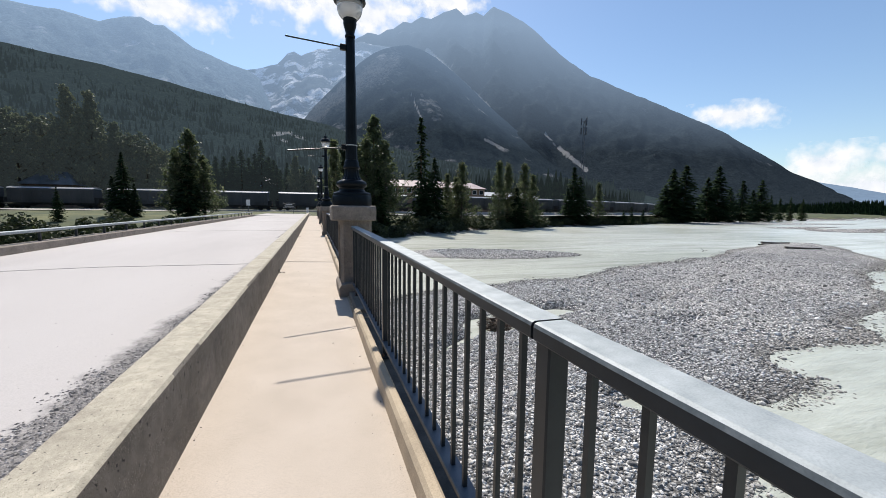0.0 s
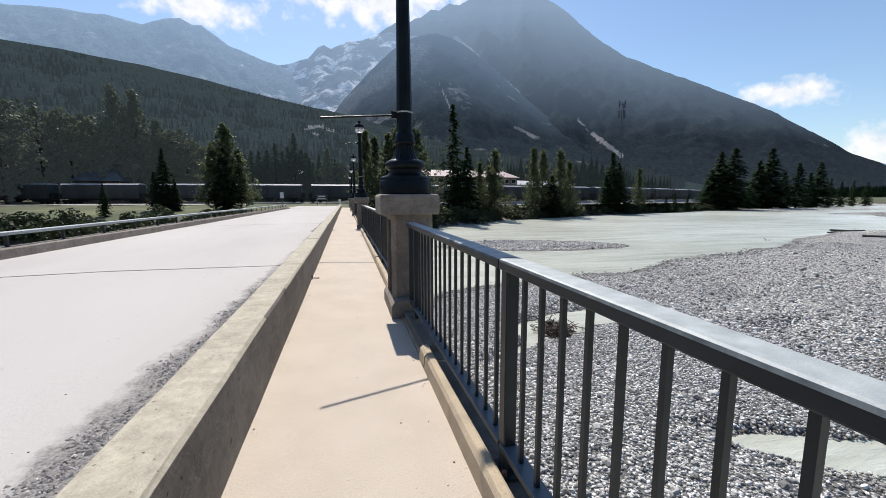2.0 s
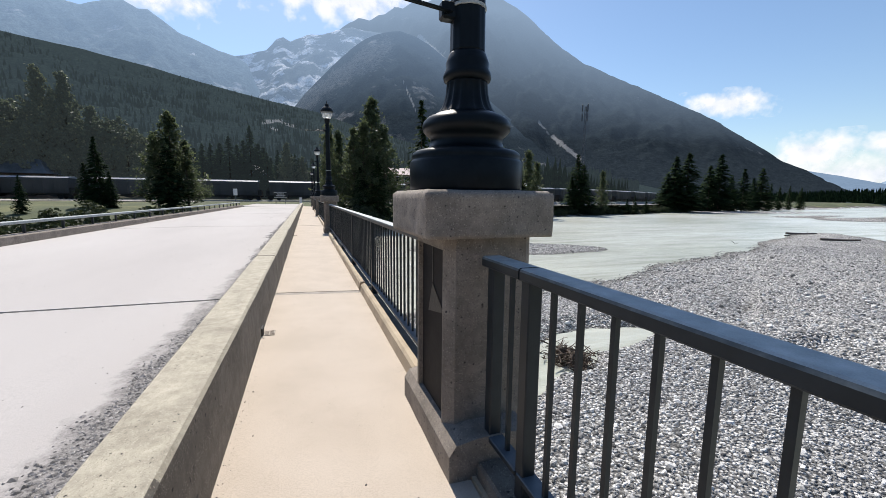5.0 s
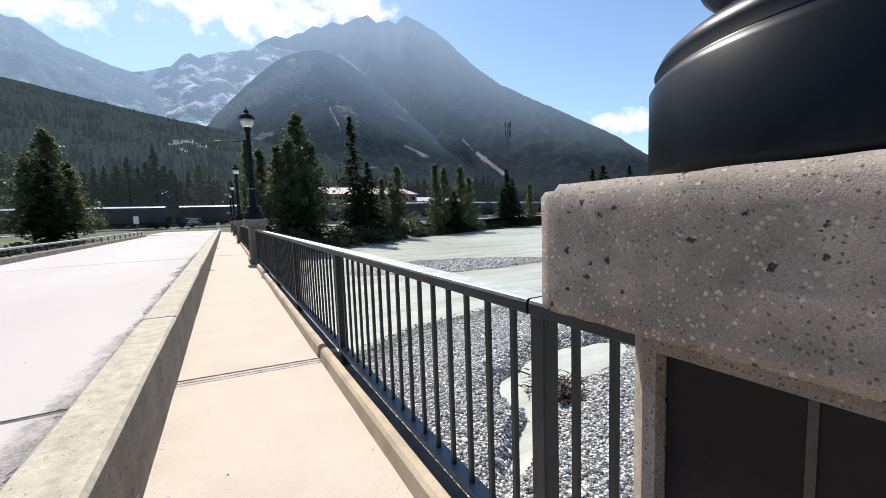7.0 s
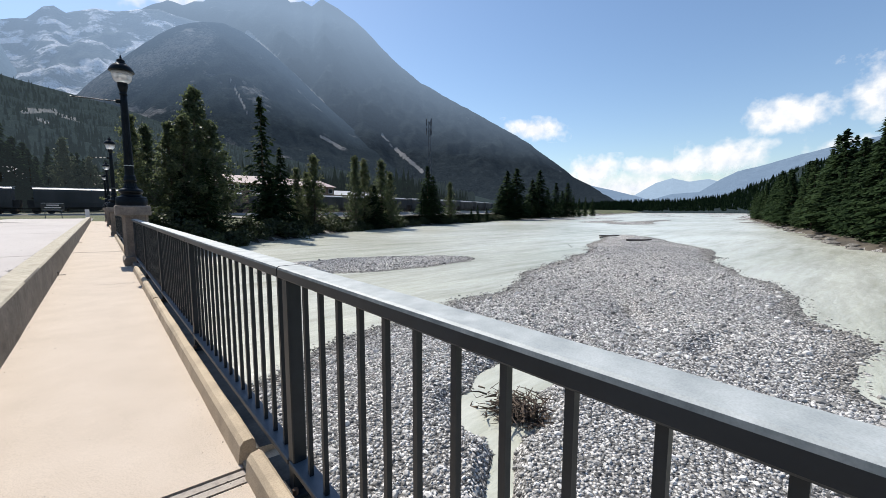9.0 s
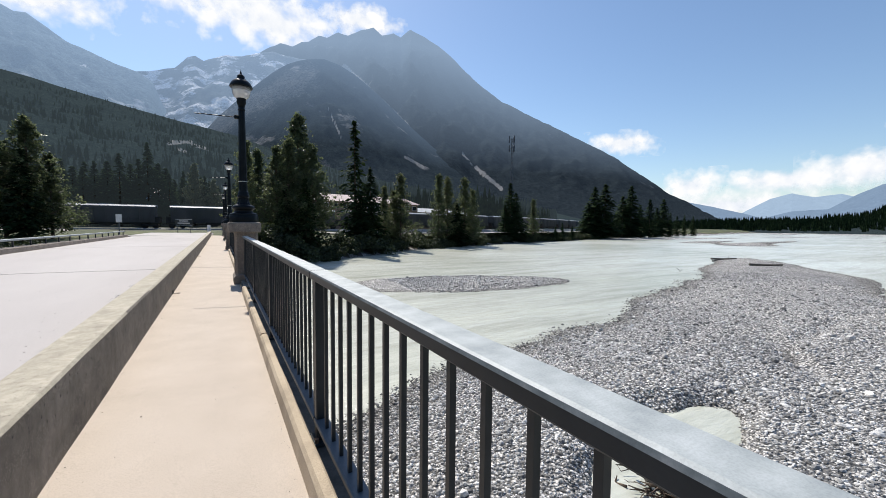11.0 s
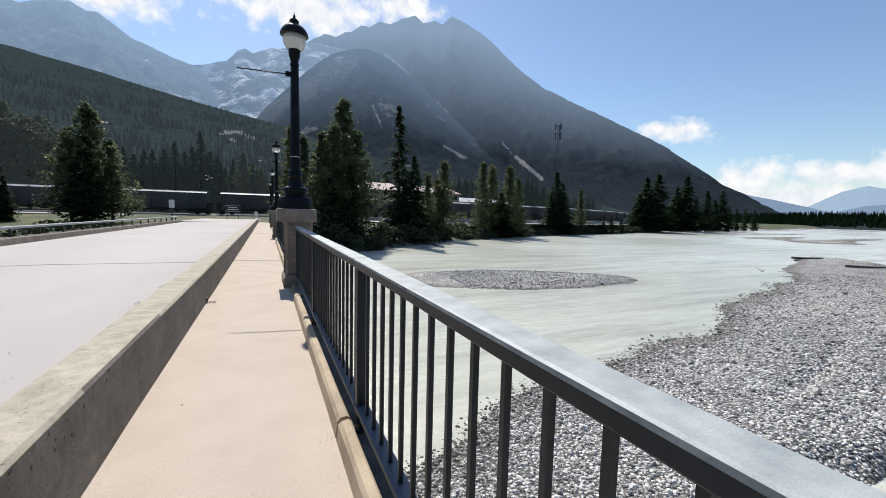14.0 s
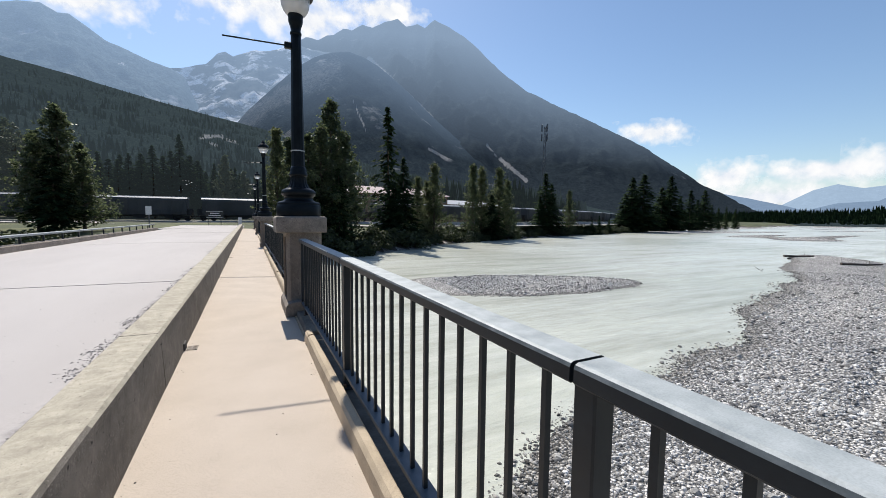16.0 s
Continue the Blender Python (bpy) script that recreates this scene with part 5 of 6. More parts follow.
# ---- trees ----
def spruce_parts(seed, tall=16.0, spread=2.6, whorls=30, ragged=0.25, mat=SPRUCE):
    """Trunk and a crown of drooping boughs, each a ragged fan of needle sprays."""
    r = random.Random(seed)
    trunk = rod((0, 0, -0.6), (0, 0, tall * 0.97), tall * 0.013, 7, r2=0.02)
    verts, faces = [], []
    for k in range(whorls):
        f = k / (whorls - 1)
        z = tall * (0.06 + 0.93 * f)
        reach = spread * (1 - f) ** 0.85 * (0.55 + 0.45 * min(1, f * 5)) + 0.12
        for j in range(max(5, int(12 - 5 * f))):
            a = r.uniform(0, 2 * math.pi)
            l = reach * r.uniform(1 - ragged * 1.6, 1 + ragged)
            droop, lift = r.uniform(0.18, 0.42), r.uniform(-0.3, 0.3)
            ca, sa = math.cos(a), math.sin(a)
            sprays = max(3, int(l * 4.0))
            for s in range(sprays):
                d = l * (0.2 + 0.8 * (s + r.random()) / sprays)
                zc = z + lift - droop * d * (0.5 + 0.5 * d / (l + 0.1)) + r.uniform(-0.15, 0.15)
                w, q = r.uniform(0.22, 0.42) * (0.7 + 0.3 * spread / 2.6), r.uniform(-0.6, 0.6)
                off = r.uniform(-0.35, 0.35) * (0.3 + 0.5 * d)
                cx, cy = ca * d - sa * off, sa * d + ca * off
                b = len(verts)
                bx, by = math.cos(a + q), math.sin(a + q)
                verts += [(cx - bx * w * 0.7, cy - by * w * 0.7, zc + 0.10), (cx - by * w * 0.55, cy + bx * w * 0.55, zc - r.uniform(0.05, 0.25)),
                          (cx + bx * w * 1.1, cy + by * w * 1.1, zc - r.uniform(0.1, 0.35)), (cx + by * w * 0.55, cy - bx * w * 0.55, zc - r.uniform(0.0, 0.2))]
                faces += [(b, b + 1, b + 2), (b, b + 2, b + 3)]
    return finish(trunk, "trunk", BARK), from_arrays("crown", verts, faces, [mat])


def poplar_parts(seed, tall=14.0, spread=2.3, leaves=5200, low=0.1, domed=False, leaf=1.0, mat=POPLAR):
    """Trunk, rising limbs, and leaves in clumps round the limb ends with gaps between."""
    r = random.Random(seed)
    trunk = rod((0, 0, -0.6), (0, 0, tall * 0.9), tall * 0.014, 7, r2=0.03)
    centres = []
    boughs = 64
    for k in range(boughs):
        f = low + (0.97 - low) * ((k + r.random()) / boughs) ** 1.1
        a = k * 2.4 + r.uniform(-0.5, 0.5)
        if domed:
            reach = spread * (max(0.0, 1 - ((f - 0.5) / 0.52) ** 2) ** 0.5 + 0.1) * r.uniform(0.55, 1.15)
        else:
            reach = spread * 1.1 * ((1.0 - f) ** 1.05 * min(1, 0.6 + f * 2.2) + 0.02) * r.uniform(0.5, 1.3)
        rise = r.uniform(0.35, 0.9) * reach
        tip = Vector((math.cos(a) * reach, math.sin(a) * reach, min(tall * 0.995, tall * f + rise * 0.6)))
        root_z = max(0.4, tip.z - rise - 0.3)
        rod((0, 0, root_z), tip, 0.05, 4, trunk, 0.012)
        for q in range(6):
            along = 0.3 + 0.75 * (q + r.random()) / 6
            p = Vector((0, 0, root_z)).lerp(tip, along) + Vector((r.gauss(0, 0.22), r.gauss(0, 0.22), r.gauss(0, 0.2)))
            centres.append((tuple(p), r.uniform(0.16, 0.42) * (1.2 - 0.5 * f)))
    for q in range(10):
        centres.append(((r.gauss(0, 0.12), r.gauss(0, 0.12), tall * (0.86 + 0.014 * q)), 0.3 - 0.02 * q))
    verts, faces = [], []
    for _ in range(leaves):
        (cx, cy, cz), cr = r.choice(centres)
        p = Vector((r.gauss(0, 1), r.gauss(0, 1), r.gauss(0, 1))).normalized() * cr * (r.random() ** 0.4 if r.random() < 0.8 else 1 + abs(r.gauss(0, 0.7)))
        n = Vector((r.gauss(0, 1), r.gauss(0, 1), r.gauss(0, 1) + 0.4)).normalized()
        u = n.orthogonal().normalized() * r.uniform(0.06, 0.135) * leaf
        v = n.cross(u) * r.uniform(0.7, 1.0)
        b, c = len(verts), Vector((cx, cy, cz)) + p * Vector((1, 1, 1.25)).length / 1.7
        verts += [tuple(c - u), tuple(c + v), tuple(c + u), tuple(c - v)]
        faces.append((b, b + 1, b + 2, b + 3))
    return finish(trunk, "trunk", BARK), from_arrays("crown", verts, faces, [mat])


def make_tree(name, meshes, label, group):
    root = empty(name, pose(0, 0, 0), label, "tree", group)
    shared("trunk", meshes[0], root)
    shared("crown", meshes[1], root)
    return root


SPR = [spruce_parts(1, spread=3.5, whorls=36), spruce_parts(2, spread=2.7, whorls=36, ragged=0.35), spruce_parts(3, spread=4.4, whorls=40), spruce_parts(8, spread=2.1, whorls=26, ragged=0.55)]
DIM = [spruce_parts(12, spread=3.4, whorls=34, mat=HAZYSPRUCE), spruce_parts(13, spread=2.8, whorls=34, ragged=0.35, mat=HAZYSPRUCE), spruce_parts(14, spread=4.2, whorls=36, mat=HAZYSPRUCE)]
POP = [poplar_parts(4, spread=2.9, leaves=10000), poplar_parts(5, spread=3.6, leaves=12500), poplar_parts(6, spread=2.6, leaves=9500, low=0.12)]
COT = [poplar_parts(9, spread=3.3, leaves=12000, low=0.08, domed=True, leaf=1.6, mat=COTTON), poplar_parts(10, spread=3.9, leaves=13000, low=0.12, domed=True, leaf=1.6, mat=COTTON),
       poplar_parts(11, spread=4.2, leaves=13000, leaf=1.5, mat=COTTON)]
LABELS = {"s": ("spruce_tree", "dark green spruce with drooping boughs on the river bank", "spruces along the bank"),
          "d": ("spruce_tree", "hazy dark green spruce standing beyond the railway", "spruces beyond the railway"),
          "c": ("cottonwood_tree", "tall hazy grey-green cottonwood with a rounded leafy crown beyond the railway", "cottonwoods beyond the railway"),
          "p": ("poplar_tree", "sunlit green poplar with small glossy leaves on the bank", "poplars along the bank")}


def plant(kind, variant, x, y, tall, wide=1.0, turn=0.0):
    base = 16.0 if kind in "sd" else 14.0
    k = tall / base
    z = height(x, y) - 0.1
    m = pose(x, y, z, 0, 0, turn)
    name, label, group = LABELS[kind]
    kinds = {"s": SPR, "p": POP, "c": COT, "d": DIM}
    root = empty(name, m, label, "tree", group)
    meshes = kinds[kind][variant]
    size = Matrix.Diagonal((k * wide, k * wide, k, 1))
    shared("trunk", meshes[0], root, size)
    shared("crown", meshes[1], root, size)


def plant_at(kind, variant, bearing, dist, rise, wide=1.0, eye=(0.264, 12.65, 1.373)):
    """A tree at a bearing and distance from the walkway whose top rises so many degrees above eye level."""
    a = radians(bearing)
    x, y = eye[0] + dist * math.sin(a), eye[1] + dist * math.cos(a)
    top = eye[2] + dist * math.tan(radians(rise))
    plant(kind, variant, x, y, top - height(x, y), wide, bearing * 37 % 360)


# bank opposite, bearings from the walkway
for k, (kind, v, b, d, e, w) in enumerate([
        ("p", 2, 3.1, 58, 11.3, 1.0), ("p", 0, 4.6, 61, 10.2, 1.1), ("p", 1, 6.9, 55, 10.9, 1.0), ("p", 1, 9.7, 57, 15.3, 1.0), ("p", 0, 8.4, 54, 12.0, 1.2), ("p", 1, 11.6, 58, 11.4, 1.1),
        ("s", 1, 10.6, 53, 6.5, 1.4), ("s", 0, 8.0, 53, 5.0, 1.6), ("s", 3, 17.4, 65.5, 14.6, 1.3), ("s", 2, 19.6, 68, 8.4, 1.0), ("s", 2, 18.3, 64, 5.0, 1.2), ("p", 2, 21.6, 71, 6.0, 1.0),
        ("p", 0, 24.0, 73, 7.8, 1.15), ("p", 2, 23.0, 74, 5.4, 1.2), ("p", 2, 29.6, 85, 7.9, 1.0), ("p", 0, 30.9, 88, 7.4, 1.1), ("p", 0, 33.4, 90, 7.3, 1.15), ("p", 2, 34.6, 93, 5.6, 1.1),
        ("s", 2, 32.3, 88, 3.4, 1.2), ("s", 1, 40.0, 112, 6.3, 1.25), ("s", 0, 40.8, 114, 4.9, 1.2), ("s", 1, 39.3, 110, 3.2, 1.4), ("p", 2, 43.3, 120, 4.1, 1.0),
        ("s", 0, 46.4, 132, 0.1, 1.0), ("s", 1, 47.3, 135, 0.6, 1.0), ("s", 0, 48.6, 142, 0.2, 1.0), ("s", 2, 51.4, 168, 5.5, 1.2), ("s", 0, 52.7, 172, 5.9, 1.4), ("s", 0, 50.6, 165, 3.4, 1.5),
        ("s", 2, 55.9, 196, 5.5, 1.15), ("s", 0, 54.9, 190, 4.2, 1.4), ("s", 0, 57.0, 208, 2.8, 1.4), ("s", 1, 58.1, 214, 3.7, 1.4), ("s", 0, 59.6, 236, 3.7, 1.3), ("s", 1, 58.9, 230, 2.6, 1.4),
        ("s", 0, 61.1, 262, 1.6, 0.9), ("s", 1, 61.9, 275, 1.7, 0.9), ("s", 0, 62.8, 290, 1.5, 0.9), ("s", 1, 60.4, 250, 2.0, 0.9)]):
    plant_at(kind, v, b, d, e, w * (1.08 if kind == "p" else 1.2 if d > 85 else 1.0))
# wooded shore upstream of the bridge
E0 = (-0.032, 4.135, 1.296)
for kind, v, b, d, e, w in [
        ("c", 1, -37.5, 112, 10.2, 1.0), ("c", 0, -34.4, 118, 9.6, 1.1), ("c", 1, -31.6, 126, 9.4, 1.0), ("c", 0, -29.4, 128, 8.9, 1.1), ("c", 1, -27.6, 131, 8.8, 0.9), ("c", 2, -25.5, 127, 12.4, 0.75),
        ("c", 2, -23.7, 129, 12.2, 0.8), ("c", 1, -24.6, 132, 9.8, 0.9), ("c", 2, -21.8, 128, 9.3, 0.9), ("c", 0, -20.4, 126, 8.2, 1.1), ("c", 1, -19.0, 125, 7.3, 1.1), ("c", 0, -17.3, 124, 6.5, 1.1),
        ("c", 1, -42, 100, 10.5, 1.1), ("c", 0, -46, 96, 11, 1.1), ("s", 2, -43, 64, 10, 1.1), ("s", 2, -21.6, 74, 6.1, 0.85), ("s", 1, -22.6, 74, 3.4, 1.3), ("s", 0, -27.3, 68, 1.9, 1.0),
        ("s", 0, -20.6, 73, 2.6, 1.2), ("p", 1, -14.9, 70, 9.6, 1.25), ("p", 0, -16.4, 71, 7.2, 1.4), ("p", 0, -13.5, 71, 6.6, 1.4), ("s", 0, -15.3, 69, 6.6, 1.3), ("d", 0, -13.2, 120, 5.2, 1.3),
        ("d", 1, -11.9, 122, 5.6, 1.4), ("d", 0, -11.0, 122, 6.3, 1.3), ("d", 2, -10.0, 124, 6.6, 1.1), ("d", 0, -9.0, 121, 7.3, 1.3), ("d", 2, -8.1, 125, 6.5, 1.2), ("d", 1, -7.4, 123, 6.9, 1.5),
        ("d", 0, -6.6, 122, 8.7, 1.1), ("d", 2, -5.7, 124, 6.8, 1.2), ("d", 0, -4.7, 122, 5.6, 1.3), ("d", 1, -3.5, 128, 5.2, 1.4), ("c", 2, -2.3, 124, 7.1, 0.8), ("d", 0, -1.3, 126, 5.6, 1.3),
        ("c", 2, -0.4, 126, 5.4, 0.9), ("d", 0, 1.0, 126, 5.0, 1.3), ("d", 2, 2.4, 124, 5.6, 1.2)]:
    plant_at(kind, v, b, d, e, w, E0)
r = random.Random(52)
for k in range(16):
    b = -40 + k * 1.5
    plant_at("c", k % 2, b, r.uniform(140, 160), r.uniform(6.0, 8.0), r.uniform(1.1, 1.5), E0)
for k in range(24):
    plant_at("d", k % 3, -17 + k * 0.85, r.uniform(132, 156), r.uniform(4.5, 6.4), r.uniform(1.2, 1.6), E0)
# wooded shore down the valley
r = random.Random(21)
for k in range(64):
    x = 58 + 190 * (k / 64) ** 1.3 + r.uniform(-2, 2)
    back = r.uniform(2.0, 5) if k % 2 else r.uniform(5, 17)
    y = float(np.interp(x, *zip(*SOUTH))) - back
    plant("s", r.randrange(3), x, y, r.uniform(12, 18) * (0.8 if back < 4 else 1.0), r.uniform(0.95, 1.25), r.uniform(0, 360))


# ---- shrubs on the banks ----
def shrub_mesh(seed):
    rr = random.Random(seed)
    verts, faces = [], []
    centres = [(rr.gauss(0, 0.45), rr.gauss(0, 0.45), rr.uniform(0.15, 0.95), rr.uniform(0.2, 0.42)) for _ in range(14)]
    for _ in range(900):
        cx, cy, cz, cr = rr.choice(centres)
        p = Vector((rr.gauss(0, 1), rr.gauss(0, 1), rr.gauss(0, 1))).normalized() * cr
        nrm = Vector((rr.gauss(0, 1), rr.gauss(0, 1), rr.gauss(0, 1) + 0.4)).normalized()
        u = nrm.orthogonal().normalized() * rr.uniform(0.05, 0.1)
        v = nrm.cross(u)
        c, b = Vector((cx, cy, max(0.0, cz))) + p, len(verts)
        verts += [tuple(c - u), tuple(c + v), tuple(c + u), tuple(c - v)]
        faces.append((b, b + 1, b + 2, b + 3))
    return from_arrays("shrub", verts, faces, [SHRUB])


SHRUBS = [shrub_mesh(31), shrub_mesh(32), shrub_mesh(33)]
for k in range(280):
    x = -50 + 210 * (k / 280) ** 1.15 + r.uniform(-1, 1)
    if -13 < x < 3.2:
        continue
    y = float(np.interp(x, *zip(*NORTH))) + (r.uniform(0.4, 2.2) if k % 2 else r.uniform(1.5, 7.5))
    ob = new("shrub", SHRUBS[k % 3])
    q = r.uniform(0.9, 2.0)
    ob.matrix_basis = pose(x, y, height(x, y) - 0.15, 0, 0, r.uniform(0, 360)) @ Matrix.Diagonal((q * 1.2, q * 1.2, q, 1))
    tagged(ob, "low green shrub on the river bank", "shrub", "shrubs along the bank")


# ---- far woods ----
def woods(name, spots, label, seed, mat, tiers=5):
    rr = random.Random(seed)
    verts, faces = [], []
    for x, y, z, tall in spots:
        wide, turn = tall * rr.uniform(0.13, 0.19), rr.uniform(0, 6)
        for k in range(tiers):
            f = k / tiers
            zb, zt = z + tall * (0.05 + 0.85 * f), z + tall * (0.05 + 0.85 * f + 1.5 / tiers)
            rad, b, pts = wide * (1 - f) ** 0.9 + 0.15, len(verts), 7
            verts.append((x, y, min(zt, z + tall)))
            for j in range(pts * 2):
                a = turn + k + math.pi * j / pts
                q = rad * (rr.uniform(0.8, 1.15) if j % 2 else rr.uniform(0.4, 0.6))
                verts.append((x + q * math.cos(a), y + q * math.sin(a), zb - (0.04 * tall * rr.random() if j % 2 else 0)))
            faces += [(b, b + 1 + j, b + 1 + (j + 1) % (pts * 2)) for j in range(pts * 2)]
    me = from_arrays(name, verts, faces, [mat])
    tagged(new(name, me), label, "forest", kind="stuff")


spots = []
while len(spots) < 1900:
    x = r.uniform(-170, 420)
    y = (102 + 0.0021 * max(0, x - 5) ** 2) + r.uniform(52, 210)
    if abs(y - 118) < 12 and 12 < x < 52:
        continue
    a = math.degrees(math.atan2(x, y - 10))
    rise = np.interp(a, [-60, -29, -16, -6, 2, 8, 16, 30, 60], [12, 15, 14, 12.5, 11.2, 9.4, 7.4, 4.8, 0.0])
    hill = 2 + (1000 * math.tan(radians(float(rise))) - 2) * max(0.0, (math.hypot(x, y - 10) - 200) / 800) ** 1.2
    spots.append((x, y, max(height(x, y), hill) - 0.5, r.uniform(7, 14) * (1.5 if x > 12 else 1.0)))
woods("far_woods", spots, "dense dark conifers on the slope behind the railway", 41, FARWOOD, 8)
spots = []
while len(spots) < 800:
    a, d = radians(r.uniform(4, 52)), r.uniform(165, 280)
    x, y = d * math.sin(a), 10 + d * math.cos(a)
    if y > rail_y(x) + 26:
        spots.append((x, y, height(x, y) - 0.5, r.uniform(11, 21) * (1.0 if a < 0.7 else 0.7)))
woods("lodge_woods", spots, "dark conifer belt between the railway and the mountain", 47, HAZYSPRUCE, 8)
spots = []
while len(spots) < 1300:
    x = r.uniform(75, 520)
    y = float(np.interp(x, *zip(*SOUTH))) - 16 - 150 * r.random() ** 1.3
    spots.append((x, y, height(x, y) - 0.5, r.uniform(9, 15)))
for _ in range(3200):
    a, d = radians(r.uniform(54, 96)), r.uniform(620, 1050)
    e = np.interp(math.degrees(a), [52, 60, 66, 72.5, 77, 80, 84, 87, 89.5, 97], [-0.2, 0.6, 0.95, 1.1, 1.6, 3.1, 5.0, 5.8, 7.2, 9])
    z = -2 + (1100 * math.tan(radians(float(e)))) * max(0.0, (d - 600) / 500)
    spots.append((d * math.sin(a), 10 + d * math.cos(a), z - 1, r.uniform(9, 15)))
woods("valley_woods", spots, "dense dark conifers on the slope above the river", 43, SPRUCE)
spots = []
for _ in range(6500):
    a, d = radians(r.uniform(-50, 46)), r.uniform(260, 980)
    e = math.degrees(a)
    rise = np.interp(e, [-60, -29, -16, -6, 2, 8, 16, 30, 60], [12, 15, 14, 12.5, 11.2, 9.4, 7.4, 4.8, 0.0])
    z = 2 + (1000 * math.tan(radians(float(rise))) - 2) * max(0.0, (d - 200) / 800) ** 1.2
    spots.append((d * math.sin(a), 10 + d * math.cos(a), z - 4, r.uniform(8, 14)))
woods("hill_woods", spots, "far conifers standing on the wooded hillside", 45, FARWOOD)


# ---- river bed: stones, driftwood, logs ----
def stones(name, box_xy, count, size, seed, label):
    rs = np.random.RandomState(seed)
    x = box_xy[0] + (box_xy[1] - box_xy[0]) * rs.rand(count) ** 1.25
    y = rs.uniform(box_xy[2], box_xy[3], count)
    z, cover = land(x, y)
    keep = (cover == 0) & (z > WATER_Z - 0.035)
    x, y, z = x[keep], y[keep], z[keep]
    t = (1 + 5 ** 0.5) / 2
    ico = np.array([(-1, t, 0), (1, t, 0), (-1, -t, 0), (1, -t, 0), (0, -1, t), (0, 1, t), (0, -1, -t), (0, 1, -t), (t, 0, -1), (t, 0, 1), (-t, 0, -1), (-t, 0, 1)]) / 1.9
    tri = np.array([(0, 11, 5), (0, 5, 1), (0, 1, 7), (0, 7, 10), (0, 10, 11), (1, 5, 9), (5, 11, 4), (11, 10, 2), (10, 7, 6), (7, 1, 8),
                    (3, 9, 4), (3, 4, 2), (3, 2, 6), (3, 6, 8), (3, 8, 9), (4, 9, 5), (2, 4, 11), (6, 2, 10), (8, 6, 7), (9, 8, 1)])
    n = len(x)
    rad = size * np.exp(rs.normal(0, 0.42, n))
    a = rs.uniform(0, 6.28, n)
    v = ico[None] * (1 + rs.uniform(-0.16, 0.16, (n, 12, 1)))
    sx, sy, sz = rad * rs.uniform(0.9, 1.5, n), rad * rs.uniform(0.7, 1.0, n), rad * rs.uniform(0.55, 0.95, n)
    vx, vy, vz = v[..., 0] * sx[:, None], v[..., 1] * sy[:, None], v[..., 2] * sz[:, None]
    px = x[:, None] + vx * np.cos(a)[:, None] - vy * np.sin(a)[:, None]
    py = y[:, None] + vx * np.sin(a)[:, None] + vy * np.cos(a)[:, None]
    pz = (z + sz * 0.25)[:, None] + vz
    verts = np.stack([px, py, pz], -1).reshape(-1, 3)
    faces = (tri[None] + 12 * np.arange(n)[:, None, None]).reshape(-1, 3)
    me = from_arrays(name, verts.tolist(), faces.tolist(), [STONE])
    tagged(new(name, me), label, "stones", kind="stuff")


stones("river_stones", (0.8, 13.5, 3, 25), 84000, 0.0215, 3, "rounded grey river stones beside the bridge")
stones("outer_stones", (12, 46, 6, 42), 46000, 0.033, 4, "rounded grey river stones on the gravel bar")


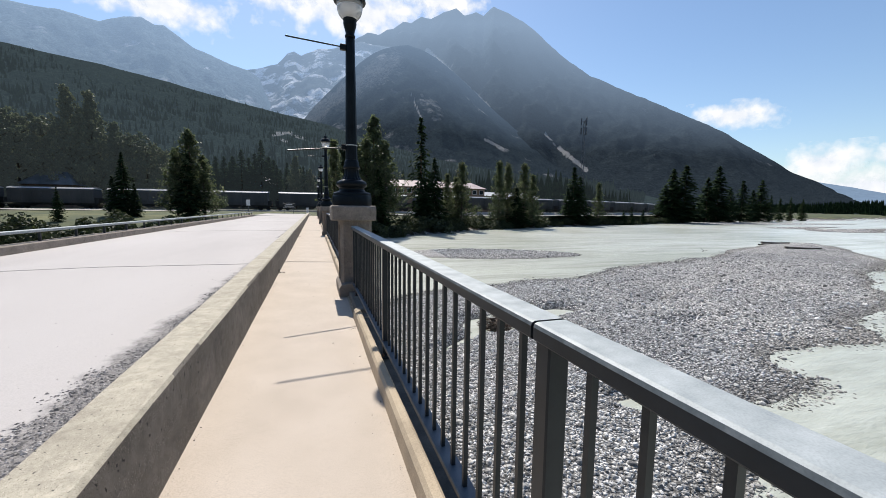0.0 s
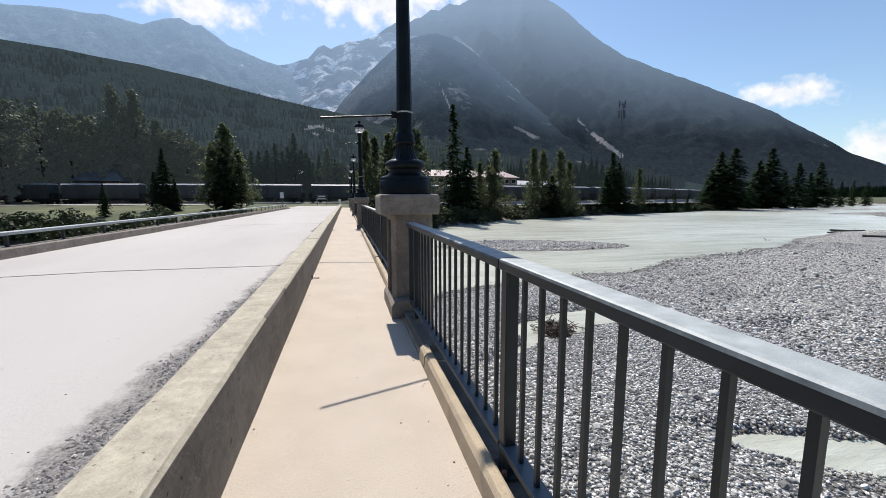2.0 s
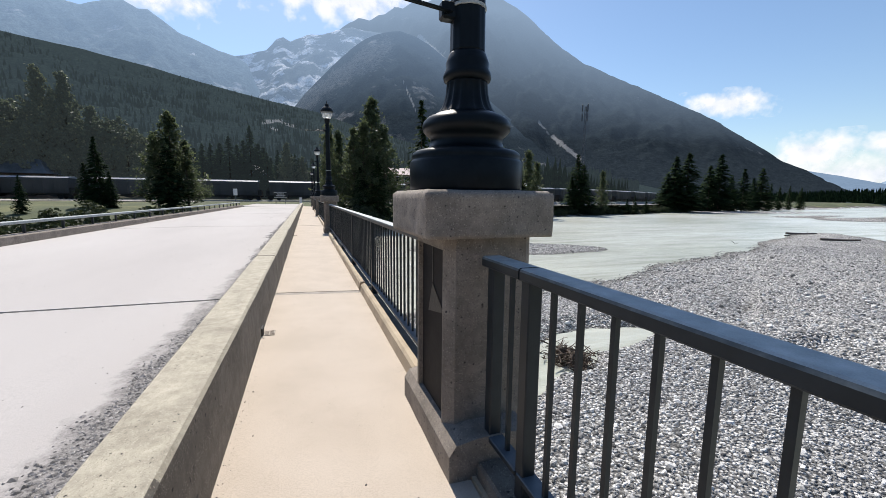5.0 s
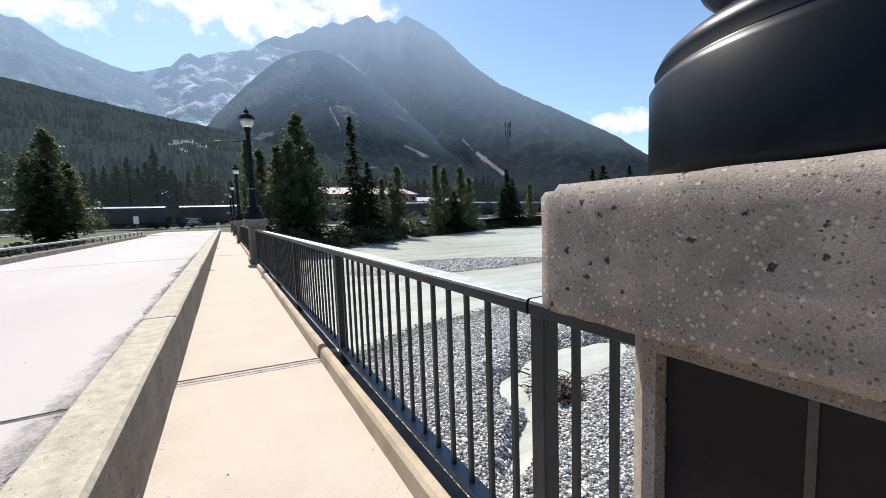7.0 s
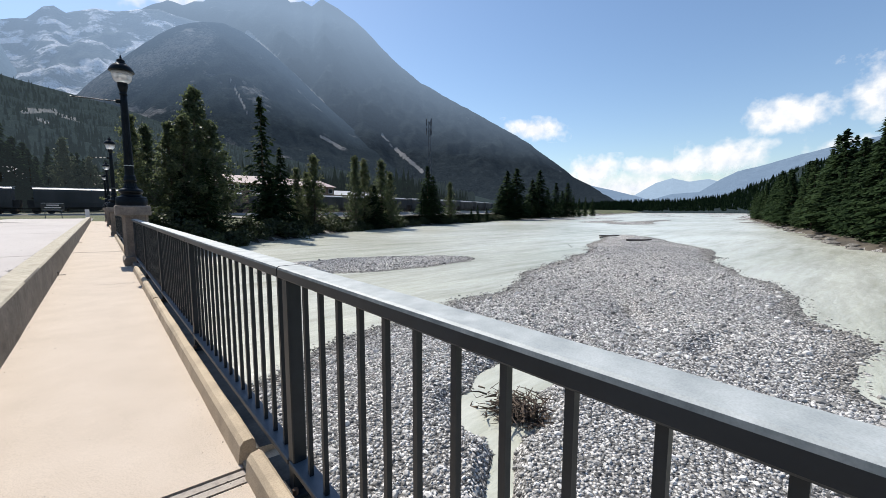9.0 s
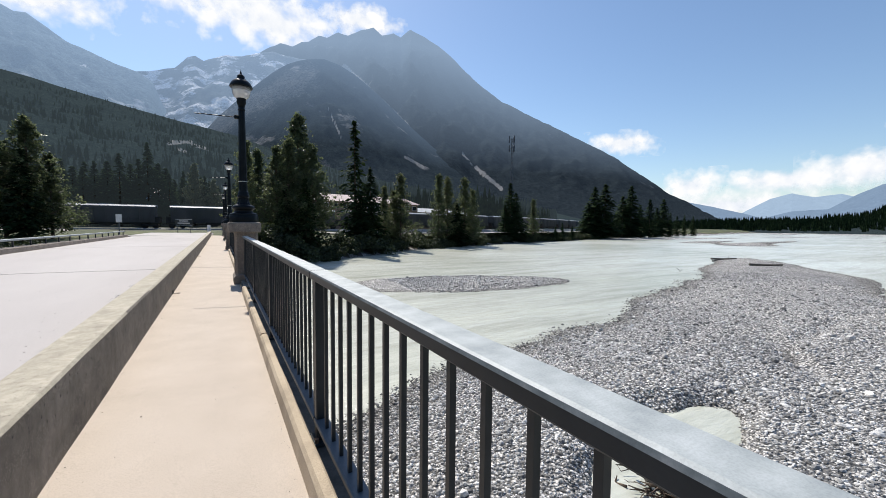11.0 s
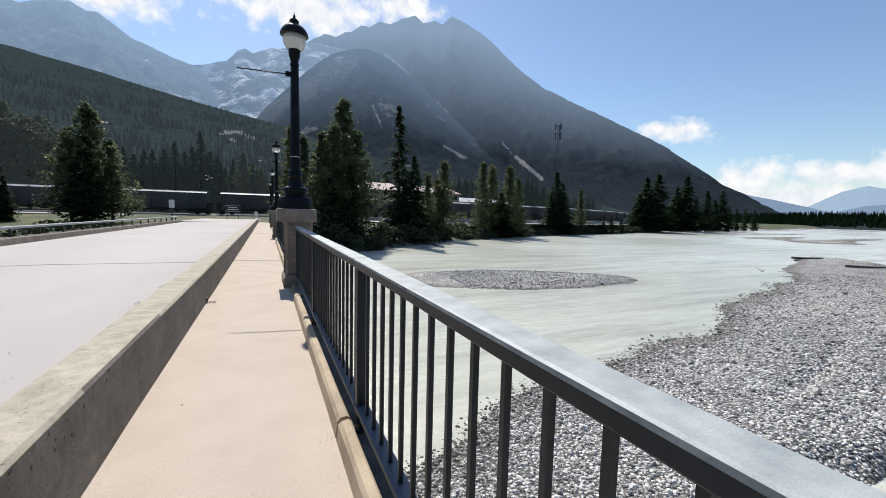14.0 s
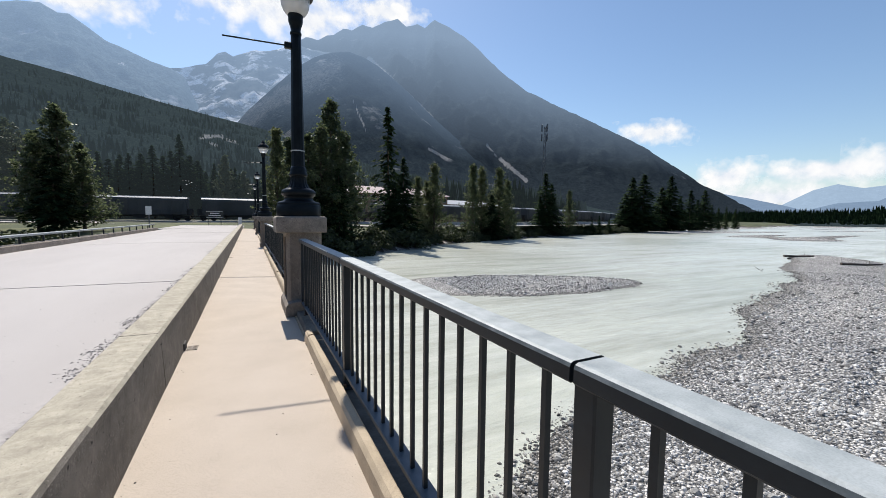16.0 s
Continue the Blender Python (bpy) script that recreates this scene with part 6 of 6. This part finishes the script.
def driftwood_pile(x, y):
    z = max(height(x, y), WATER_Z)
    root = empty("driftwood_pile", pose(x, y, z), "tangled brown driftwood root pile in a shallow pool", "driftwood")
    rr = random.Random(9)
    for k in range(290):
        a, b = rr.choice((0.5, 2.2, 3.6)) + rr.gauss(0, 0.55), rr.uniform(-0.35, 0.4)
        o = Vector((rr.gauss(0, 0.24), rr.gauss(0, 0.36), rr.uniform(0.0, 0.36)))
        l = rr.uniform(0.15, 0.5)
        d = Vector((math.cos(a), math.sin(a), b)) * l
        mid = o + d * 0.5 + Vector((rr.gauss(0, 0.06), rr.gauss(0, 0.06), rr.gauss(0, 0.05)))
        w = rr.uniform(0.008, 0.026) if k > 8 else 0.06
        bm = rod(o, mid, w, 5, None, w * 0.8)
        rod(mid, o + d, w * 0.8, 5, bm, w * 0.35)
        part("branch", bm, TWIG, root)


driftwood_pile(6.85, 14.75)


def drift_log(x, y, length, radius, yaw):
    z = height(x, y)
    root = empty("drift_log", pose(x, y, z + radius * 0.6, 0, 0, yaw), "dark weathered drift log lying on gravel", "log", "drift logs on the bar")
    bm = rod((-length / 2, 0, 0.05), (0, 0.1, 0.0), radius, 10, None, radius * 0.85)
    rod((0, 0.1, 0.0), (length / 2, -0.1, 0.1), radius * 0.85, 10, bm, radius * 0.6)
    rod((length * 0.2, 0, 0), (length * 0.3, 0.5, 0.35), radius * 0.35, 6, bm, radius * 0.15)
    part("log_body", bm, LOG, root)


for q in ((65, 40.5, 3.6, 0.15, -32), (55.5, 31.8, 3.4, 0.14, -40), (61, 39.8, 1.8, 0.1, 10), (44, 35.2, 1.4, 0.08, 25)):
    drift_log(*q)


# ---- boulders along the wooded shore ----
def boulder(x, y, size, seed):
    rr = random.Random(seed)
    bm = bmesh.new()
    bmesh.ops.create_icosphere(bm, subdivisions=3, radius=size)
    for v in bm.verts:
        v.co *= 1 + 0.35 * noise.noise(v.co * (1.3 / size) + Vector((seed, 0, 0)))
        v.co.z *= 0.5
    ob = new("boulder", finish(bm, "boulder", ROCK, True))
    ob.matrix_basis = pose(x, y, height(x, y) + size * 0.12, 0, 0, rr.uniform(0, 360))
    tagged(ob, "grey weathered boulder at the water's edge", "boulder", "boulders along the shore")


for k in range(26):
    x = 56 + 75 * (k / 26) ** 1.2
    boulder(x, float(np.interp(x, *zip(*SOUTH))) + r.uniform(-1.2, 0.6), r.uniform(0.25, 0.9), k + 1)
